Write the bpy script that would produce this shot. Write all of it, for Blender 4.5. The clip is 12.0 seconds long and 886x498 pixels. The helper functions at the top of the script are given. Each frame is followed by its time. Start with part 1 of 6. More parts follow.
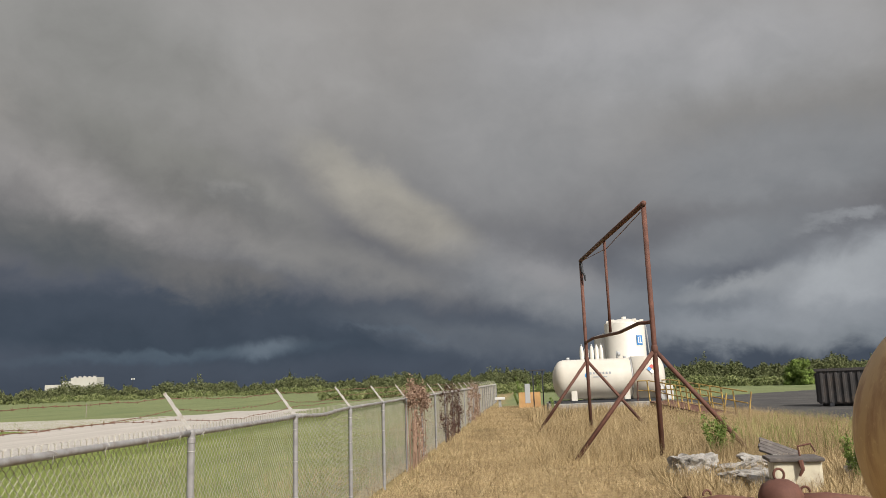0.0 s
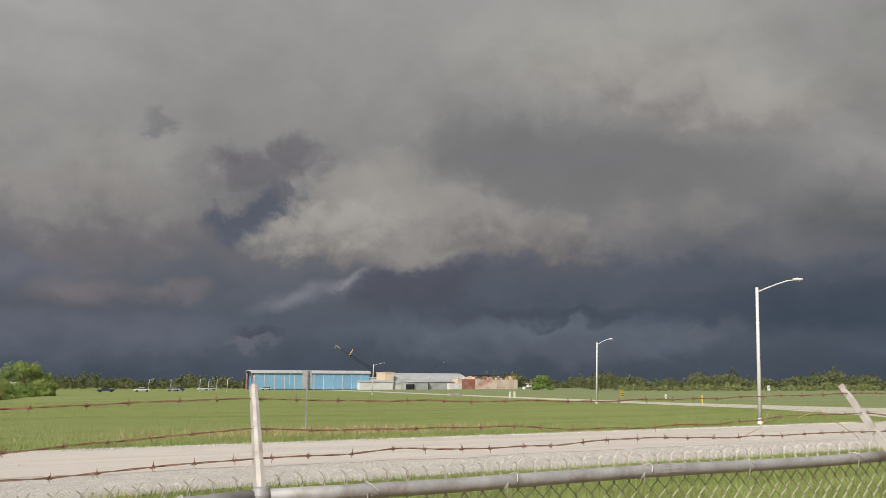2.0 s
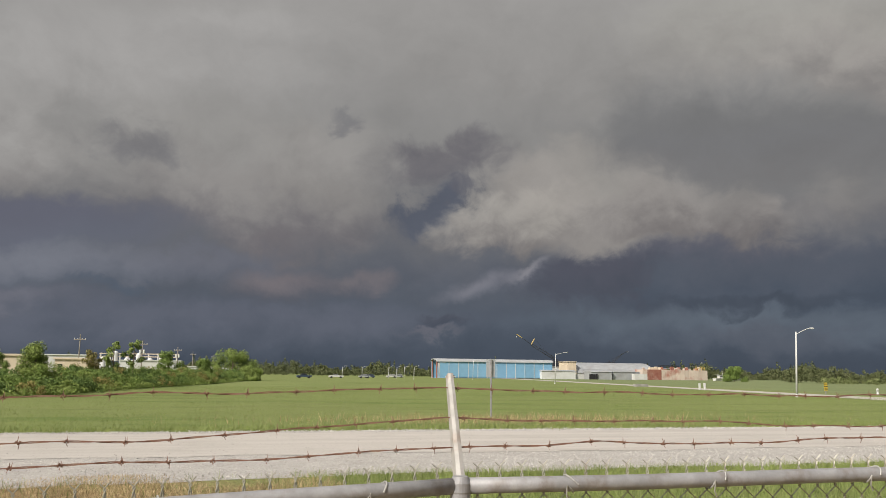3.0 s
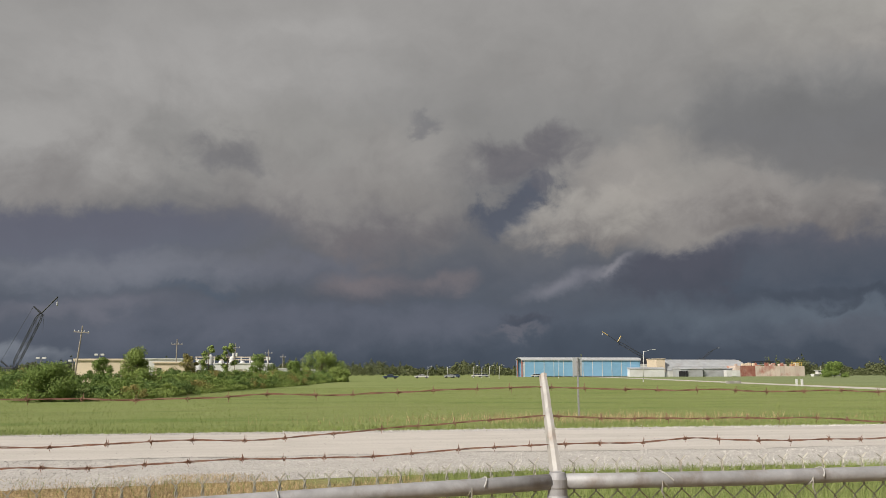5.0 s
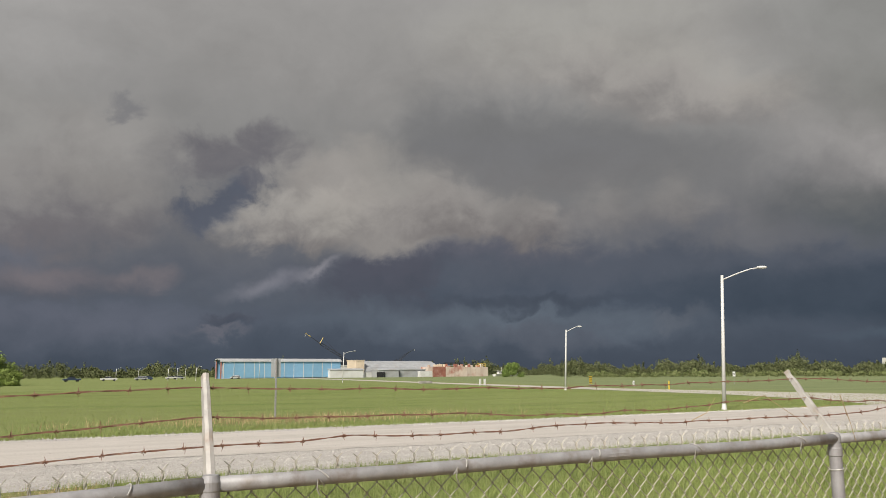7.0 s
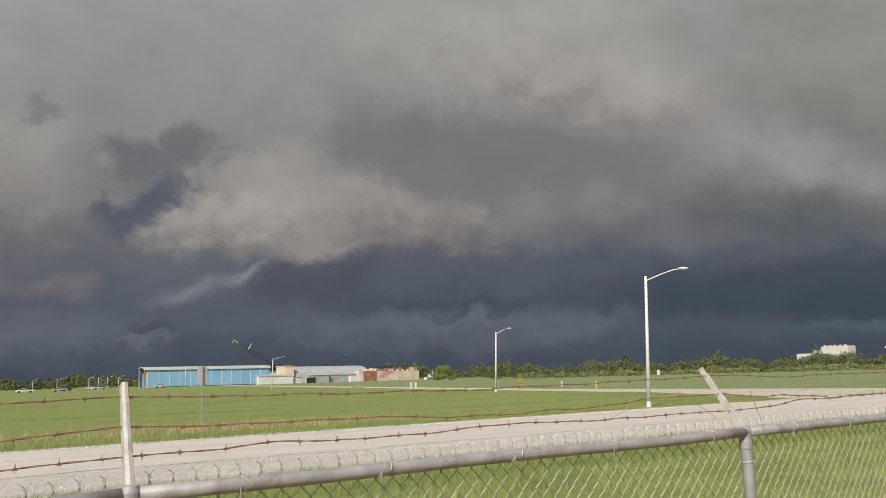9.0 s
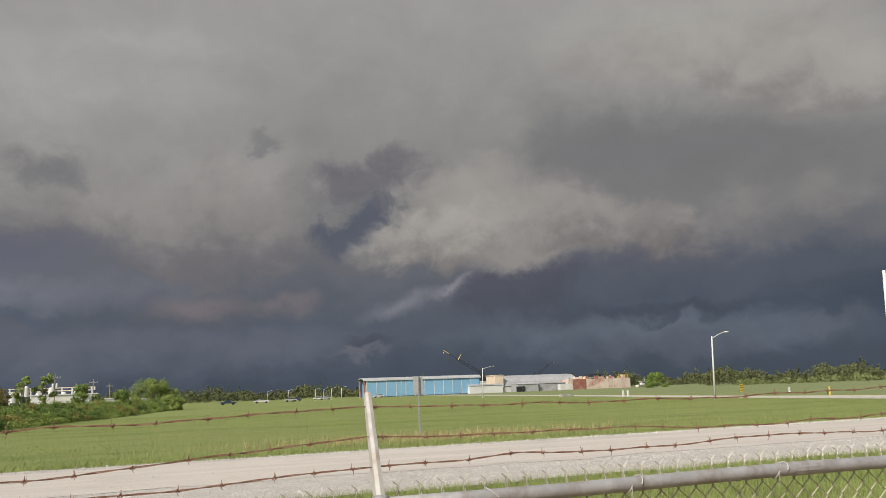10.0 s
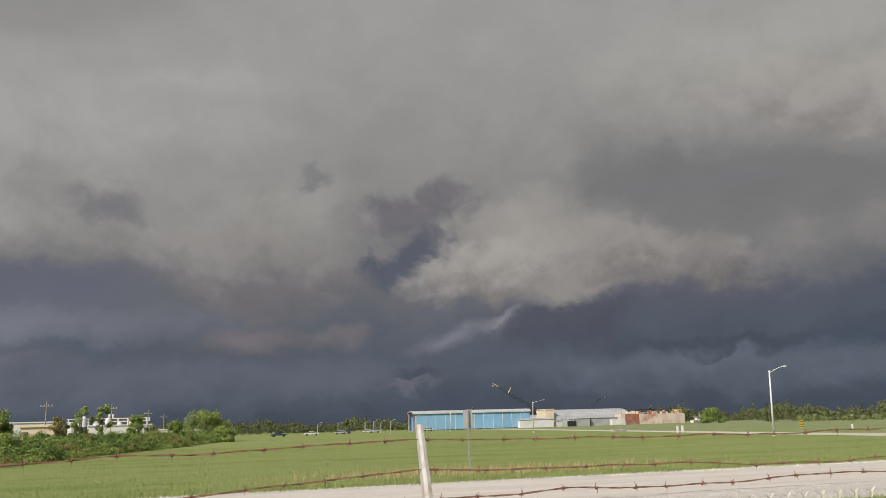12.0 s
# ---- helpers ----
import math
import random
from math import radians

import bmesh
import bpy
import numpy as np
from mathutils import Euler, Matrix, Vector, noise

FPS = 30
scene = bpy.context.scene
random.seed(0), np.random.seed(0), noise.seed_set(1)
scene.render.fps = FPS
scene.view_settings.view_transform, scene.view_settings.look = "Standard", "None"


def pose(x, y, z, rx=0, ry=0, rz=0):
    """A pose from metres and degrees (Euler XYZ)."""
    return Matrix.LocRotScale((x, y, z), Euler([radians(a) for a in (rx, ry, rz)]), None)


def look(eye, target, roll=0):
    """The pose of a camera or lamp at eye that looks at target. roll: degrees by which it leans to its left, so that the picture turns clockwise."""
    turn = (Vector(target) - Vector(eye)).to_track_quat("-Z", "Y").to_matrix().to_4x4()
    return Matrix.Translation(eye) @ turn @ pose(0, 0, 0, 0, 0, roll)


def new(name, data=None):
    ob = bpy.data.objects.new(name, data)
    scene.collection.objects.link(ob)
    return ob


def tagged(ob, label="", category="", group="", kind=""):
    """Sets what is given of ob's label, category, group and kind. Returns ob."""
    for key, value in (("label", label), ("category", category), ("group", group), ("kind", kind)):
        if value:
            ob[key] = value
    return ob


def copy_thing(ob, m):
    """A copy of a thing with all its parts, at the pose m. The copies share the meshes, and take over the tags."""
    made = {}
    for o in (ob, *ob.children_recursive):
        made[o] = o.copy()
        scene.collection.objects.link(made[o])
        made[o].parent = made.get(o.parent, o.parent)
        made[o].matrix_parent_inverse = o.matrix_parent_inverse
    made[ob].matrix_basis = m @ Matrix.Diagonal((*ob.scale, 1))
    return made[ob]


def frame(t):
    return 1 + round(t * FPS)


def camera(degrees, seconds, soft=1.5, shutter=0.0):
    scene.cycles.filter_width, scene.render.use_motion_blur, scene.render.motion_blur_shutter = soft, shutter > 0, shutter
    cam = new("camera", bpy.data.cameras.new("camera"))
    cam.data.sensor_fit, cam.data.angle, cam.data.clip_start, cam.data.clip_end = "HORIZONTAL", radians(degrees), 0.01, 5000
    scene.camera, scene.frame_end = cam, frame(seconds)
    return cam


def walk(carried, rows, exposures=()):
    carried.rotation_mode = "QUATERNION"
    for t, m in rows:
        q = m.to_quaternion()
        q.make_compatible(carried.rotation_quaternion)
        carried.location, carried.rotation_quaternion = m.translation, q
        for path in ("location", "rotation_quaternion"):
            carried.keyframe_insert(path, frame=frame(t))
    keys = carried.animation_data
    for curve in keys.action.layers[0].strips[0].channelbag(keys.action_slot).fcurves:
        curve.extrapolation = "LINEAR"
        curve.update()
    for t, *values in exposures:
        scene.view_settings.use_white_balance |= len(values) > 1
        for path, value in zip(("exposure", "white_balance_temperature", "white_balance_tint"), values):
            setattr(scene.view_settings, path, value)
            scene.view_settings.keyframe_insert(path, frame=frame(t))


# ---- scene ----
# the camera and its way along the fence
cam = camera(57.5, 12.0, soft=0.7)
PATH = [
    (0, (0.788, -0.565, 1.982), (0.601, 1.4, 2.309), -2.1),
    (0.5, (0.694, -0.538, 1.984), (0.038, 1.32, 2.33), -1.8),
    (1, (0.61, -0.561, 1.97), (-0.488, 1.072, 2.325), -1.7),
    (1.5, (0.579, -0.625, 1.979), (-0.895, 0.676, 2.344), -1.1),
    (2, (0.493, -0.693, 1.979), (-1.249, 0.232, 2.313), -0.1),
    (2.5, (0.427, -0.696, 1.98), (-1.426, -0.012, 2.295), 0.2),
    (3, (0.435, -0.716, 1.983), (-1.472, -0.2, 2.289), 0.6),
    (3.2, (0.448, -0.712, 1.986), (-1.473, -0.245, 2.289), 0.7),
    (4.8, (0.533, -0.754, 1.987), (-1.4, -0.365, 2.318), -0.3),
    (5, (0.538, -0.774, 1.986), (-1.413, -0.455, 2.29), -0.1),
    (5.5, (0.532, -0.795, 1.981), (-1.443, -0.6, 2.228), 0.3),
    (6, (0.531, -0.75, 1.979), (-1.424, -0.407, 2.228), -0.2),
    (6.5, (0.541, -0.693, 1.98), (-1.309, 0.012, 2.262), -0.4),
    (7, (0.57, -0.652, 1.98), (-1.141, 0.338, 2.284), -0.4),
    (7.5, (0.613, -0.625, 1.991), (-1.003, 0.513, 2.294), -1.0),
    (7.7, (0.612, -0.669, 1.977), (-0.97, 0.516, 2.282), -1.2),
    (9.3, (0.616, -0.648, 1.98), (-1.031, 0.443, 2.294), -1.9),
    (9.5, (0.582, -0.666, 1.982), (-1.135, 0.307, 2.303), -2.1),
    (10, (0.436, -0.68, 1.98), (-1.407, 0.014, 2.326), -2.2),
    (10.5, (0.342, -0.67, 1.979), (-1.531, -0.082, 2.357), -1.8),
    (11, (0.343, -0.671, 1.978), (-1.54, -0.125, 2.372), -1.7),
    (11.5, (0.392, -0.678, 1.978), (-1.493, -0.145, 2.378), -1.8),
    (12, (0.458, -0.696, 1.978), (-1.409, -0.119, 2.407), -1.7),
]
walk(cam, [(t, look(eye, target, roll)) for t, eye, target, roll in PATH])

# ---- light ----
EXPOSURE = 1.0
scene.view_settings.exposure = EXPOSURE
SUN_AZ, SUN_EL = 214.0, 39.0     # degrees to the left of +y, and up


def lin(c):
    c = c / 255
    return c / 12.92 if c <= 0.04045 else ((c + 0.055) / 1.055) ** 2.4


def rgb(r, g, b, k=1.0):
    return (lin(r) * k, lin(g) * k, lin(b) * k, 1)


class Nodes:
    """Short hand for building a node tree."""

    def __init__(self, tree):
        self.tree = tree

    def add(self, kind, ins=None, **props):
        n = self.tree.nodes.new(kind)
        for k, v in props.items():
            setattr(n, k, v)
        for k, v in (ins or {}).items():
            if isinstance(v, bpy.types.NodeSocket):
                self.tree.links.new(v, n.inputs[k])
            else:
                n.inputs[k].default_value = v
        return n

    def math(self, op, a, b=0.0, c=0.0, clamp=False):
        return self.add("ShaderNodeMath", {0: a, 1: b, 2: c}, operation=op, use_clamp=clamp).outputs[0]

    def vmath(self, op, a, b=(0, 0, 0)):
        return self.add("ShaderNodeVectorMath", {0: a, 1: b}, operation=op)

    def noise(self, vec, scale, detail=4.0, rough=0.55, out="Fac", distortion=0.0):
        return self.add("ShaderNodeTexNoise", {"Vector": vec, "Scale": scale, "Detail": detail, "Roughness": rough,
                                               "Distortion": distortion}).outputs[0 if out == "Fac" else 1]

    def mix(self, fac, a, b, blend="MIX"):
        n = self.add("ShaderNodeMix", data_type="RGBA", blend_type=blend)
        for k, v in ((0, fac), (6, a), (7, b)):
            if isinstance(v, bpy.types.NodeSocket):
                self.tree.links.new(v, n.inputs[k])
            else:
                n.inputs[k].default_value = v
        return n.outputs[2]

    def ramp(self, fac, stops, interp="LINEAR"):
        n = self.add("ShaderNodeValToRGB", {0: fac})
        n.color_ramp.interpolation = interp
        e = n.color_ramp.elements
        while len(e) < len(stops):
            e.new(0.5)
        for el, (pos, col) in zip(e, stops):
            el.position = pos
            el.color = col if not isinstance(col, (int, float)) else (col, col, col, 1)
        return n.outputs[0]

    def step(self, v, lo, hi):
        return self.add("ShaderNodeMapRange", {0: v, 1: lo, 2: hi, 3: 0.0, 4: 1.0}, interpolation_type="SMOOTHSTEP", clamp=False).outputs[0]


# storm sky: slate-blue rain curtain over the horizon, ragged grey cloud above, open sky behind the camera
world = bpy.data.worlds.new("storm_sky")
scene.world = world
world.use_nodes = True
world.node_tree.nodes.clear()
W = Nodes(world.node_tree)
SKY = 0.52
way = W.add("ShaderNodeTexCoord").outputs["Generated"]
xyz = W.add("ShaderNodeSeparateXYZ", {0: way})
azim = W.math("MULTIPLY", W.math("ARCTAN2", W.math("MULTIPLY", xyz.outputs[0], -1.0), xyz.outputs[1]), 57.2958)
elev = W.math("MULTIPLY", W.math("ARCSINE", xyz.outputs[2]), 57.2958)
flat = W.add("ShaderNodeCombineXYZ", {0: azim, 1: elev}).outputs[0]
tall = W.vmath("MULTIPLY", way, (1.0, 1.0, 1.25)).outputs[0]
w1 = W.vmath("SUBTRACT", W.noise(tall, 6.0, 6.0, 0.52, "Color"), (0.5, 0.5, 0.5)).outputs[0]
w2 = W.vmath("SUBTRACT", W.noise(tall, 19.0, 9.0, 0.6, "Color", 0.3), (0.5, 0.5, 0.5)).outputs[0]
drift = W.vmath("ADD", W.vmath("MULTIPLY", w1, (7.0, 3.6, 0)).outputs[0], W.vmath("MULTIPLY", w2, (6.5, 5.0, 0)).outputs[0]).outputs[0]
bill = W.noise(W.vmath("ADD", tall, W.vmath("MULTIPLY", w1, (0.12, 0.12, 0.12)).outputs[0]).outputs[0], 13.0, 9.0, 0.58)
wel = W.add("ShaderNodeSeparateXYZ", {0: W.vmath("ADD", flat, W.vmath("MULTIPLY", drift, (0.7, 0.7, 0)).outputs[0]).outputs[0]}).outputs[1]
sky_col = W.ramp(W.math("DIVIDE", wel, 50.0), [
    (0.0, rgb(66, 74, 86, SKY)), (0.07, rgb(77, 85, 97, SKY)), (0.14, rgb(91, 95, 104, SKY)), (0.22, rgb(110, 110, 113, SKY)),
    (0.33, rgb(135, 134, 133, SKY)), (0.5, rgb(152, 150, 148, SKY)), (1.0, rgb(155, 154, 153, SKY))])
spots = {}


def cloud(az, el, ra, re, turn, top, base, strength, core=0.4, fray=0.8):
    """A bank of cloud round a direction, lit from above and frayed at its edge by the turbulence."""
    global sky_col
    if fray not in spots:
        spots[fray] = W.vmath("ADD", flat, W.vmath("MULTIPLY", drift, (fray, fray, 0)).outputs[0]).outputs[0]
    here = W.add("ShaderNodeVectorMath", {0: sky_col, 1: (0.01, 0.01, 0), 2: spots[fray]}, operation="MULTIPLY_ADD").outputs[0]
    m = W.add("ShaderNodeMapping", {"Vector": here, "Location": (az, el, 0), "Rotation": (0, 0, radians(turn)), "Scale": (ra, re, 1)}, vector_type="TEXTURE").outputs[0]
    r = W.vmath("LENGTH", m).outputs["Value"]
    k = W.add("ShaderNodeMapRange", {0: r, 1: core, 2: 1.15, 3: strength, 4: 0.0}, interpolation_type="SMOOTHSTEP", clamp=False).outputs[0]
    up = W.add("ShaderNodeSeparateXYZ", {0: m}).outputs[1]
    lit = W.step(W.math("ADD", up, W.math("MULTIPLY", W.math("SUBTRACT", bill, 0.5), 1.8)), -0.85, 0.55)
    sky_col = W.mix(k, sky_col, W.mix(lit, rgb(*base, SKY), rgb(*top, SKY)))


# open upper cloud
cloud(101.9, 19.2, 23.8, 5.5, -6, (163, 161, 159), (151, 149, 147), 0.8, 0.2, 0.5)
cloud(67.5, 21.6, 16.4, 4.2, 6, (145, 143, 141), (138, 136, 134), 0.7, 0.2, 0.5)
cloud(100.1, 27.1, 15.0, 2.4, -15, (132, 132, 132), (140, 139, 138), 0.7, 0.2, 0.5)
cloud(91.7, 23.2, 8.4, 1.8, -6, (167, 165, 163), (158, 156, 154), 0.6, 0.1, 0.6)
cloud(47.1, 21.3, 15.4, 3.5, 8, (160, 158, 154), (146, 143, 140), 0.85, 0.3, 0.6)
cloud(48.3, 23.7, 16.8, 4.0, -0, (160, 158, 153), (148, 145, 141), 0.8, 0.3, 0.6)
cloud(25.3, 22.0, 17.4, 6.2, 4, (162, 161, 160), (158, 156, 154), 0.8, 0.3, 0.4)
cloud(28.4, 22.3, 12.7, 6.6, 13, (132, 132, 129), (126, 126, 123), 0.75, 0.2, 0.4)
cloud(-1.8, 17.4, 13.4, 8.9, 4, (148, 148, 149), (144, 145, 147), 0.8, 0.2, 0.4)
cloud(-12.9, 21.9, 17.6, 4.7, 4, (162, 162, 164), (156, 157, 159), 0.85, 0.3, 0.5)
# cloud over the works
cloud(108.5, 13.5, 9.7, 3.6, -8, (160, 158, 156), (136, 133, 132), 0.9, 0.6, 0.7)
cloud(93.5, 14.5, 13.2, 4.7, -3, (148, 146, 143), (128, 125, 124), 0.7, 0.3, 0.8)
cloud(87.8, 11.7, 10.0, 3.5, 3, (140, 137, 135), (108, 105, 109), 0.85, 0.5, 0.9)
cloud(82.9, 14.7, 7.0, 3.6, -0, (152, 149, 146), (134, 131, 129), 0.7, 0.3, 0.9)
cloud(96.9, 14.9, 3.0, 1.8, -4, (112, 111, 114), (104, 104, 109), 0.75, 0.1, 1.2)
cloud(99.9, 16.0, 3.5, 2.3, -33, (134, 133, 132), (130, 129, 128), 0.5, 0.1, 1.0)
cloud(82.5, 17.8, 2.0, 0.8, -0, (117, 117, 120), (117, 116, 119), 0.75, 0.2, 1.0)
cloud(78.8, 14.9, 2.8, 1.6, -19, (128, 126, 126), (120, 118, 119), 0.6, 0.1, 1.1)
# storm base over the works
cloud(105.1, 9.0, 13.2, 2.1, -4, (96, 98, 111), (100, 104, 116), 0.92, 0.55, 0.6)
cloud(86.2, 8.9, 3.6, 1.8, 9, (112, 108, 111), (104, 102, 107), 0.7, 0.2, 0.9)
cloud(103.2, 6.4, 13.6, 1.6, -5, (116, 119, 129), (100, 105, 116), 0.85, 0.4, 0.6)
cloud(112.1, 7.1, 2.7, 1.2, -3, (120, 115, 118), (104, 103, 110), 0.85, 0.4, 0.8)
cloud(91.4, 7.4, 7.9, 1.4, -1, (104, 106, 116), (96, 100, 111), 0.7, 0.3, 0.8)
cloud(97.2, 5.7, 2.7, 0.5, -7, (82, 92, 106), (82, 92, 106), 0.6, 0.1, 1.0)
cloud(97.5, 3.0, 28.2, 2.2, -1, (96, 100, 112), (84, 90, 102), 0.85, 0.5, 0.6)
cloud(86.0, 6.0, 4.8, 1.4, -2, (116, 110, 114), (90, 92, 101), 0.85, 0.35, 0.5)
cloud(80.5, 6.1, 2.6, 1.1, -0, (114, 109, 113), (90, 92, 101), 0.8, 0.3, 0.5)
cloud(104.9, 4.1, 8.1, 1.0, -6, (108, 109, 119), (88, 93, 104), 0.8, 0.3, 0.5)
cloud(111.1, 1.6, 8.0, 0.8, 6, (124, 129, 138), (112, 118, 128), 0.9, 0.3, 0.5)
cloud(93.2, 1.2, 16.3, 0.5, -1, (78, 85, 97), (74, 81, 93), 0.7, 0.3, 0.6)
# break between the banks
cloud(56.8, 15.3, 7.9, 5.3, 8, (119, 119, 120), (116, 116, 117), 0.95, 0.4, 0.7)
cloud(74.0, 15.0, 4.7, 1.8, -9, (108, 106, 110), (94, 94, 101), 0.95, 0.25, 1.1)
cloud(76.0, 11.5, 3.7, 1.7, -26, (84, 89, 101), (88, 93, 105), 0.95, 0.5, 1.0)
cloud(73.2, 13.1, 1.6, 1.0, -38, (92, 93, 102), (90, 92, 102), 0.8, 0.3, 1.2)
# the great cumulus
cloud(64.7, 12.1, 8.1, 4.4, 10, (152, 148, 144), (138, 134, 131), 0.95, 0.6, 0.8)
cloud(64.1, 14.5, 4.2, 2.1, 24, (150, 147, 143), (148, 145, 141), 0.7, 0.3, 0.8)
cloud(70.2, 10.5, 5.7, 2.2, -6, (161, 157, 152), (122, 118, 117), 0.92, 0.5, 1.0)
cloud(66.7, 11.7, 4.1, 1.8, -13, (168, 163, 157), (156, 152, 147), 0.7, 0.15, 0.8)
cloud(57.8, 10.7, 9.0, 2.0, 6, (146, 142, 139), (114, 110, 110), 0.9, 0.5, 0.9)
# grey pocket and hanging cloud to the north
cloud(51.2, 15.0, 13.6, 3.8, 7, (115, 115, 116), (116, 116, 117), 0.92, 0.5, 0.6)
cloud(44.4, 20.2, 9.1, 2.7, 11, (160, 157, 152), (138, 135, 133), 0.85, 0.55, 0.9)
cloud(55.9, 11.6, 3.5, 1.8, 2, (134, 131, 129), (124, 121, 120), 0.7, 0.1, 0.8)
cloud(48.4, 11.4, 3.4, 2.1, 4, (135, 132, 130), (120, 117, 117), 0.7, 0.1, 0.8)
cloud(42.9, 11.6, 2.9, 2.5, 5, (136, 133, 131), (122, 119, 118), 0.7, 0.1, 0.8)
cloud(43.0, 18.9, 11.0, 2.3, 10, (156, 152, 148), (126, 123, 122), 0.85, 0.45, 0.9)
cloud(37.2, 18.5, 3.8, 1.6, 1, (160, 156, 150), (146, 142, 138), 0.6, 0.1, 0.8)
cloud(53.4, 14.8, 11.1, 2.6, 1, (116, 116, 118), (117, 116, 117), 0.75, 0.45, 0.7)
cloud(43.0, 10.8, 4.3, 2.0, -0, (128, 126, 125), (112, 110, 112), 0.7, 0.1, 0.9)
cloud(25.8, 12.7, 13.2, 4.7, 11, (154, 151, 149), (130, 128, 128), 0.9, 0.4, 0.5)
cloud(18.3, 13.1, 2.7, 1.5, 34, (158, 156, 155), (140, 138, 137), 0.5, 0.1, 0.8)
# rain base to the north
cloud(56.0, 6.9, 13.0, 2.4, 1, (92, 93, 103), (82, 87, 98), 0.92, 0.6, 0.7)
cloud(43.0, 6.1, 27.6, 2.6, 1, (82, 88, 99), (74, 83, 96), 0.92, 0.6, 0.6)
cloud(54.2, 5.0, 9.6, 0.5, 1, (68, 75, 86), (66, 73, 84), 0.65, 0.2, 0.5)
cloud(55.4, 3.3, 15.8, 1.5, 1, (94, 103, 114), (84, 92, 104), 0.85, 0.4, 0.6)
cloud(54.6, 4.5, 2.2, 0.6, -10, (68, 75, 86), (68, 75, 86), 0.7, 0.2, 1.0)
cloud(53.8, 2.7, 6.3, 1.1, 1, (90, 94, 104), (82, 88, 99), 0.6, 0.1, 0.9)
cloud(43.8, 3.6, 2.3, 1.0, 1, (98, 103, 112), (84, 91, 102), 0.6, 0.1, 1.0)
cloud(22.2, 7.2, 5.0, 1.9, 9, (116, 114, 114), (96, 98, 102), 0.85, 0.4, 0.8)
# bright rift under the cumulus
cloud(71.6, 6.2, 4.2, 0.8, -16, (128, 128, 137), (110, 113, 123), 0.7, 0.1, 0.35)
cloud(68.8, 7.3, 1.8, 0.5, -36, (144, 142, 148), (124, 125, 133), 0.7, 0.1, 0.35)
cloud(64.4, 6.8, 5.4, 1.7, -6, (80, 82, 93), (76, 80, 91), 0.9, 0.55, 0.9)
cloud(73.6, 3.7, 2.4, 0.7, -0, (76, 80, 91), (68, 74, 86), 0.85, 0.3, 1.0)
cloud(74.6, 2.9, 3.1, 0.5, 1, (104, 104, 113), (90, 95, 105), 0.7, 0.2, 0.9)
# long roll over the marsh
cloud(24.5, 14.9, 12.4, 3.5, 20, (126, 126, 122), (110, 110, 108), 0.8, 0.3, 0.6)
cloud(12.0, 15.2, 6.4, 1.6, 24, (160, 157, 150), (150, 148, 142), 0.7, 0.1, 0.6)
cloud(9.2, 12.3, 8.7, 2.4, 29, (162, 158, 149), (144, 141, 136), 0.9, 0.4, 0.3)
cloud(17.2, 11.4, 7.4, 1.7, 27, (118, 118, 118), (112, 112, 113), 0.75, 0.2, 0.6)
cloud(20.7, 13.5, 1.9, 0.8, 19, (144, 143, 141), (130, 130, 129), 0.6, 0.1, 0.8)
cloud(30.4, 9.8, 9.2, 2.3, 13, (98, 100, 101), (82, 88, 93), 0.8, 0.3, 0.6)
cloud(12.9, 8.2, 12.6, 2.4, 11, (130, 129, 128), (108, 110, 114), 0.85, 0.3, 0.5)
cloud(-1.5, 6.7, 8.7, 3.0, 19, (146, 146, 148), (132, 135, 139), 0.85, 0.3, 0.5)
cloud(23.2, 4.3, 23.2, 2.6, 3, (66, 75, 87), (60, 70, 82), 0.92, 0.6, 0.5)
cloud(2.6, 2.9, 13.6, 1.7, 10, (100, 106, 114), (90, 97, 107), 0.8, 0.3, 0.5)
cloud(21.0, 7.3, 4.6, 1.6, 9, (106, 106, 107), (84, 89, 96), 0.8, 0.35, 0.7)
cloud(24.3, 2.3, 11.8, 0.6, -2, (84, 97, 109), (76, 88, 101), 0.75, 0.2, 0.4)
cloud(17.8, 2.7, 2.7, 0.8, -5, (104, 115, 126), (86, 97, 109), 0.8, 0.1, 0.35)
cloud(9.0, 3.6, 5.2, 0.4, 2, (94, 104, 115), (84, 93, 104), 0.6, 0.1, 0.8)
# thinning cloud over the yard
cloud(-9.1, 4.4, 9.0, 2.7, -3, (128, 133, 139), (116, 122, 130), 0.75, 0.2, 0.5)
cloud(-18.0, 13.4, 11.6, 3.4, -2, (136, 138, 141), (132, 135, 139), 0.8, 0.35, 0.5)
cloud(-14.3, 8.6, 8.7, 2.3, -9, (134, 137, 141), (130, 134, 139), 0.75, 0.3, 0.5)
cloud(-22.5, 5.6, 8.6, 3.4, -12, (168, 172, 176), (158, 162, 167), 0.85, 0.3, 0.5)
cloud(-15.4, 5.5, 5.0, 1.1, -10, (158, 161, 164), (144, 148, 153), 0.7, 0.1, 0.5)
cloud(-16.9, 2.6, 11.3, 1.8, -1, (142, 147, 153), (132, 138, 144), 0.8, 0.4, 0.6)
cloud(-21.6, 9.5, 2.6, 0.7, -10, (150, 153, 157), (146, 149, 153), 0.6, 0.1, 0.9)
# fine billows
sky_col = W.mix(1.0, sky_col, W.ramp(bill, [(0.28, 0.94), (0.5, 1.0), (0.72, 1.06)]), "MULTIPLY")
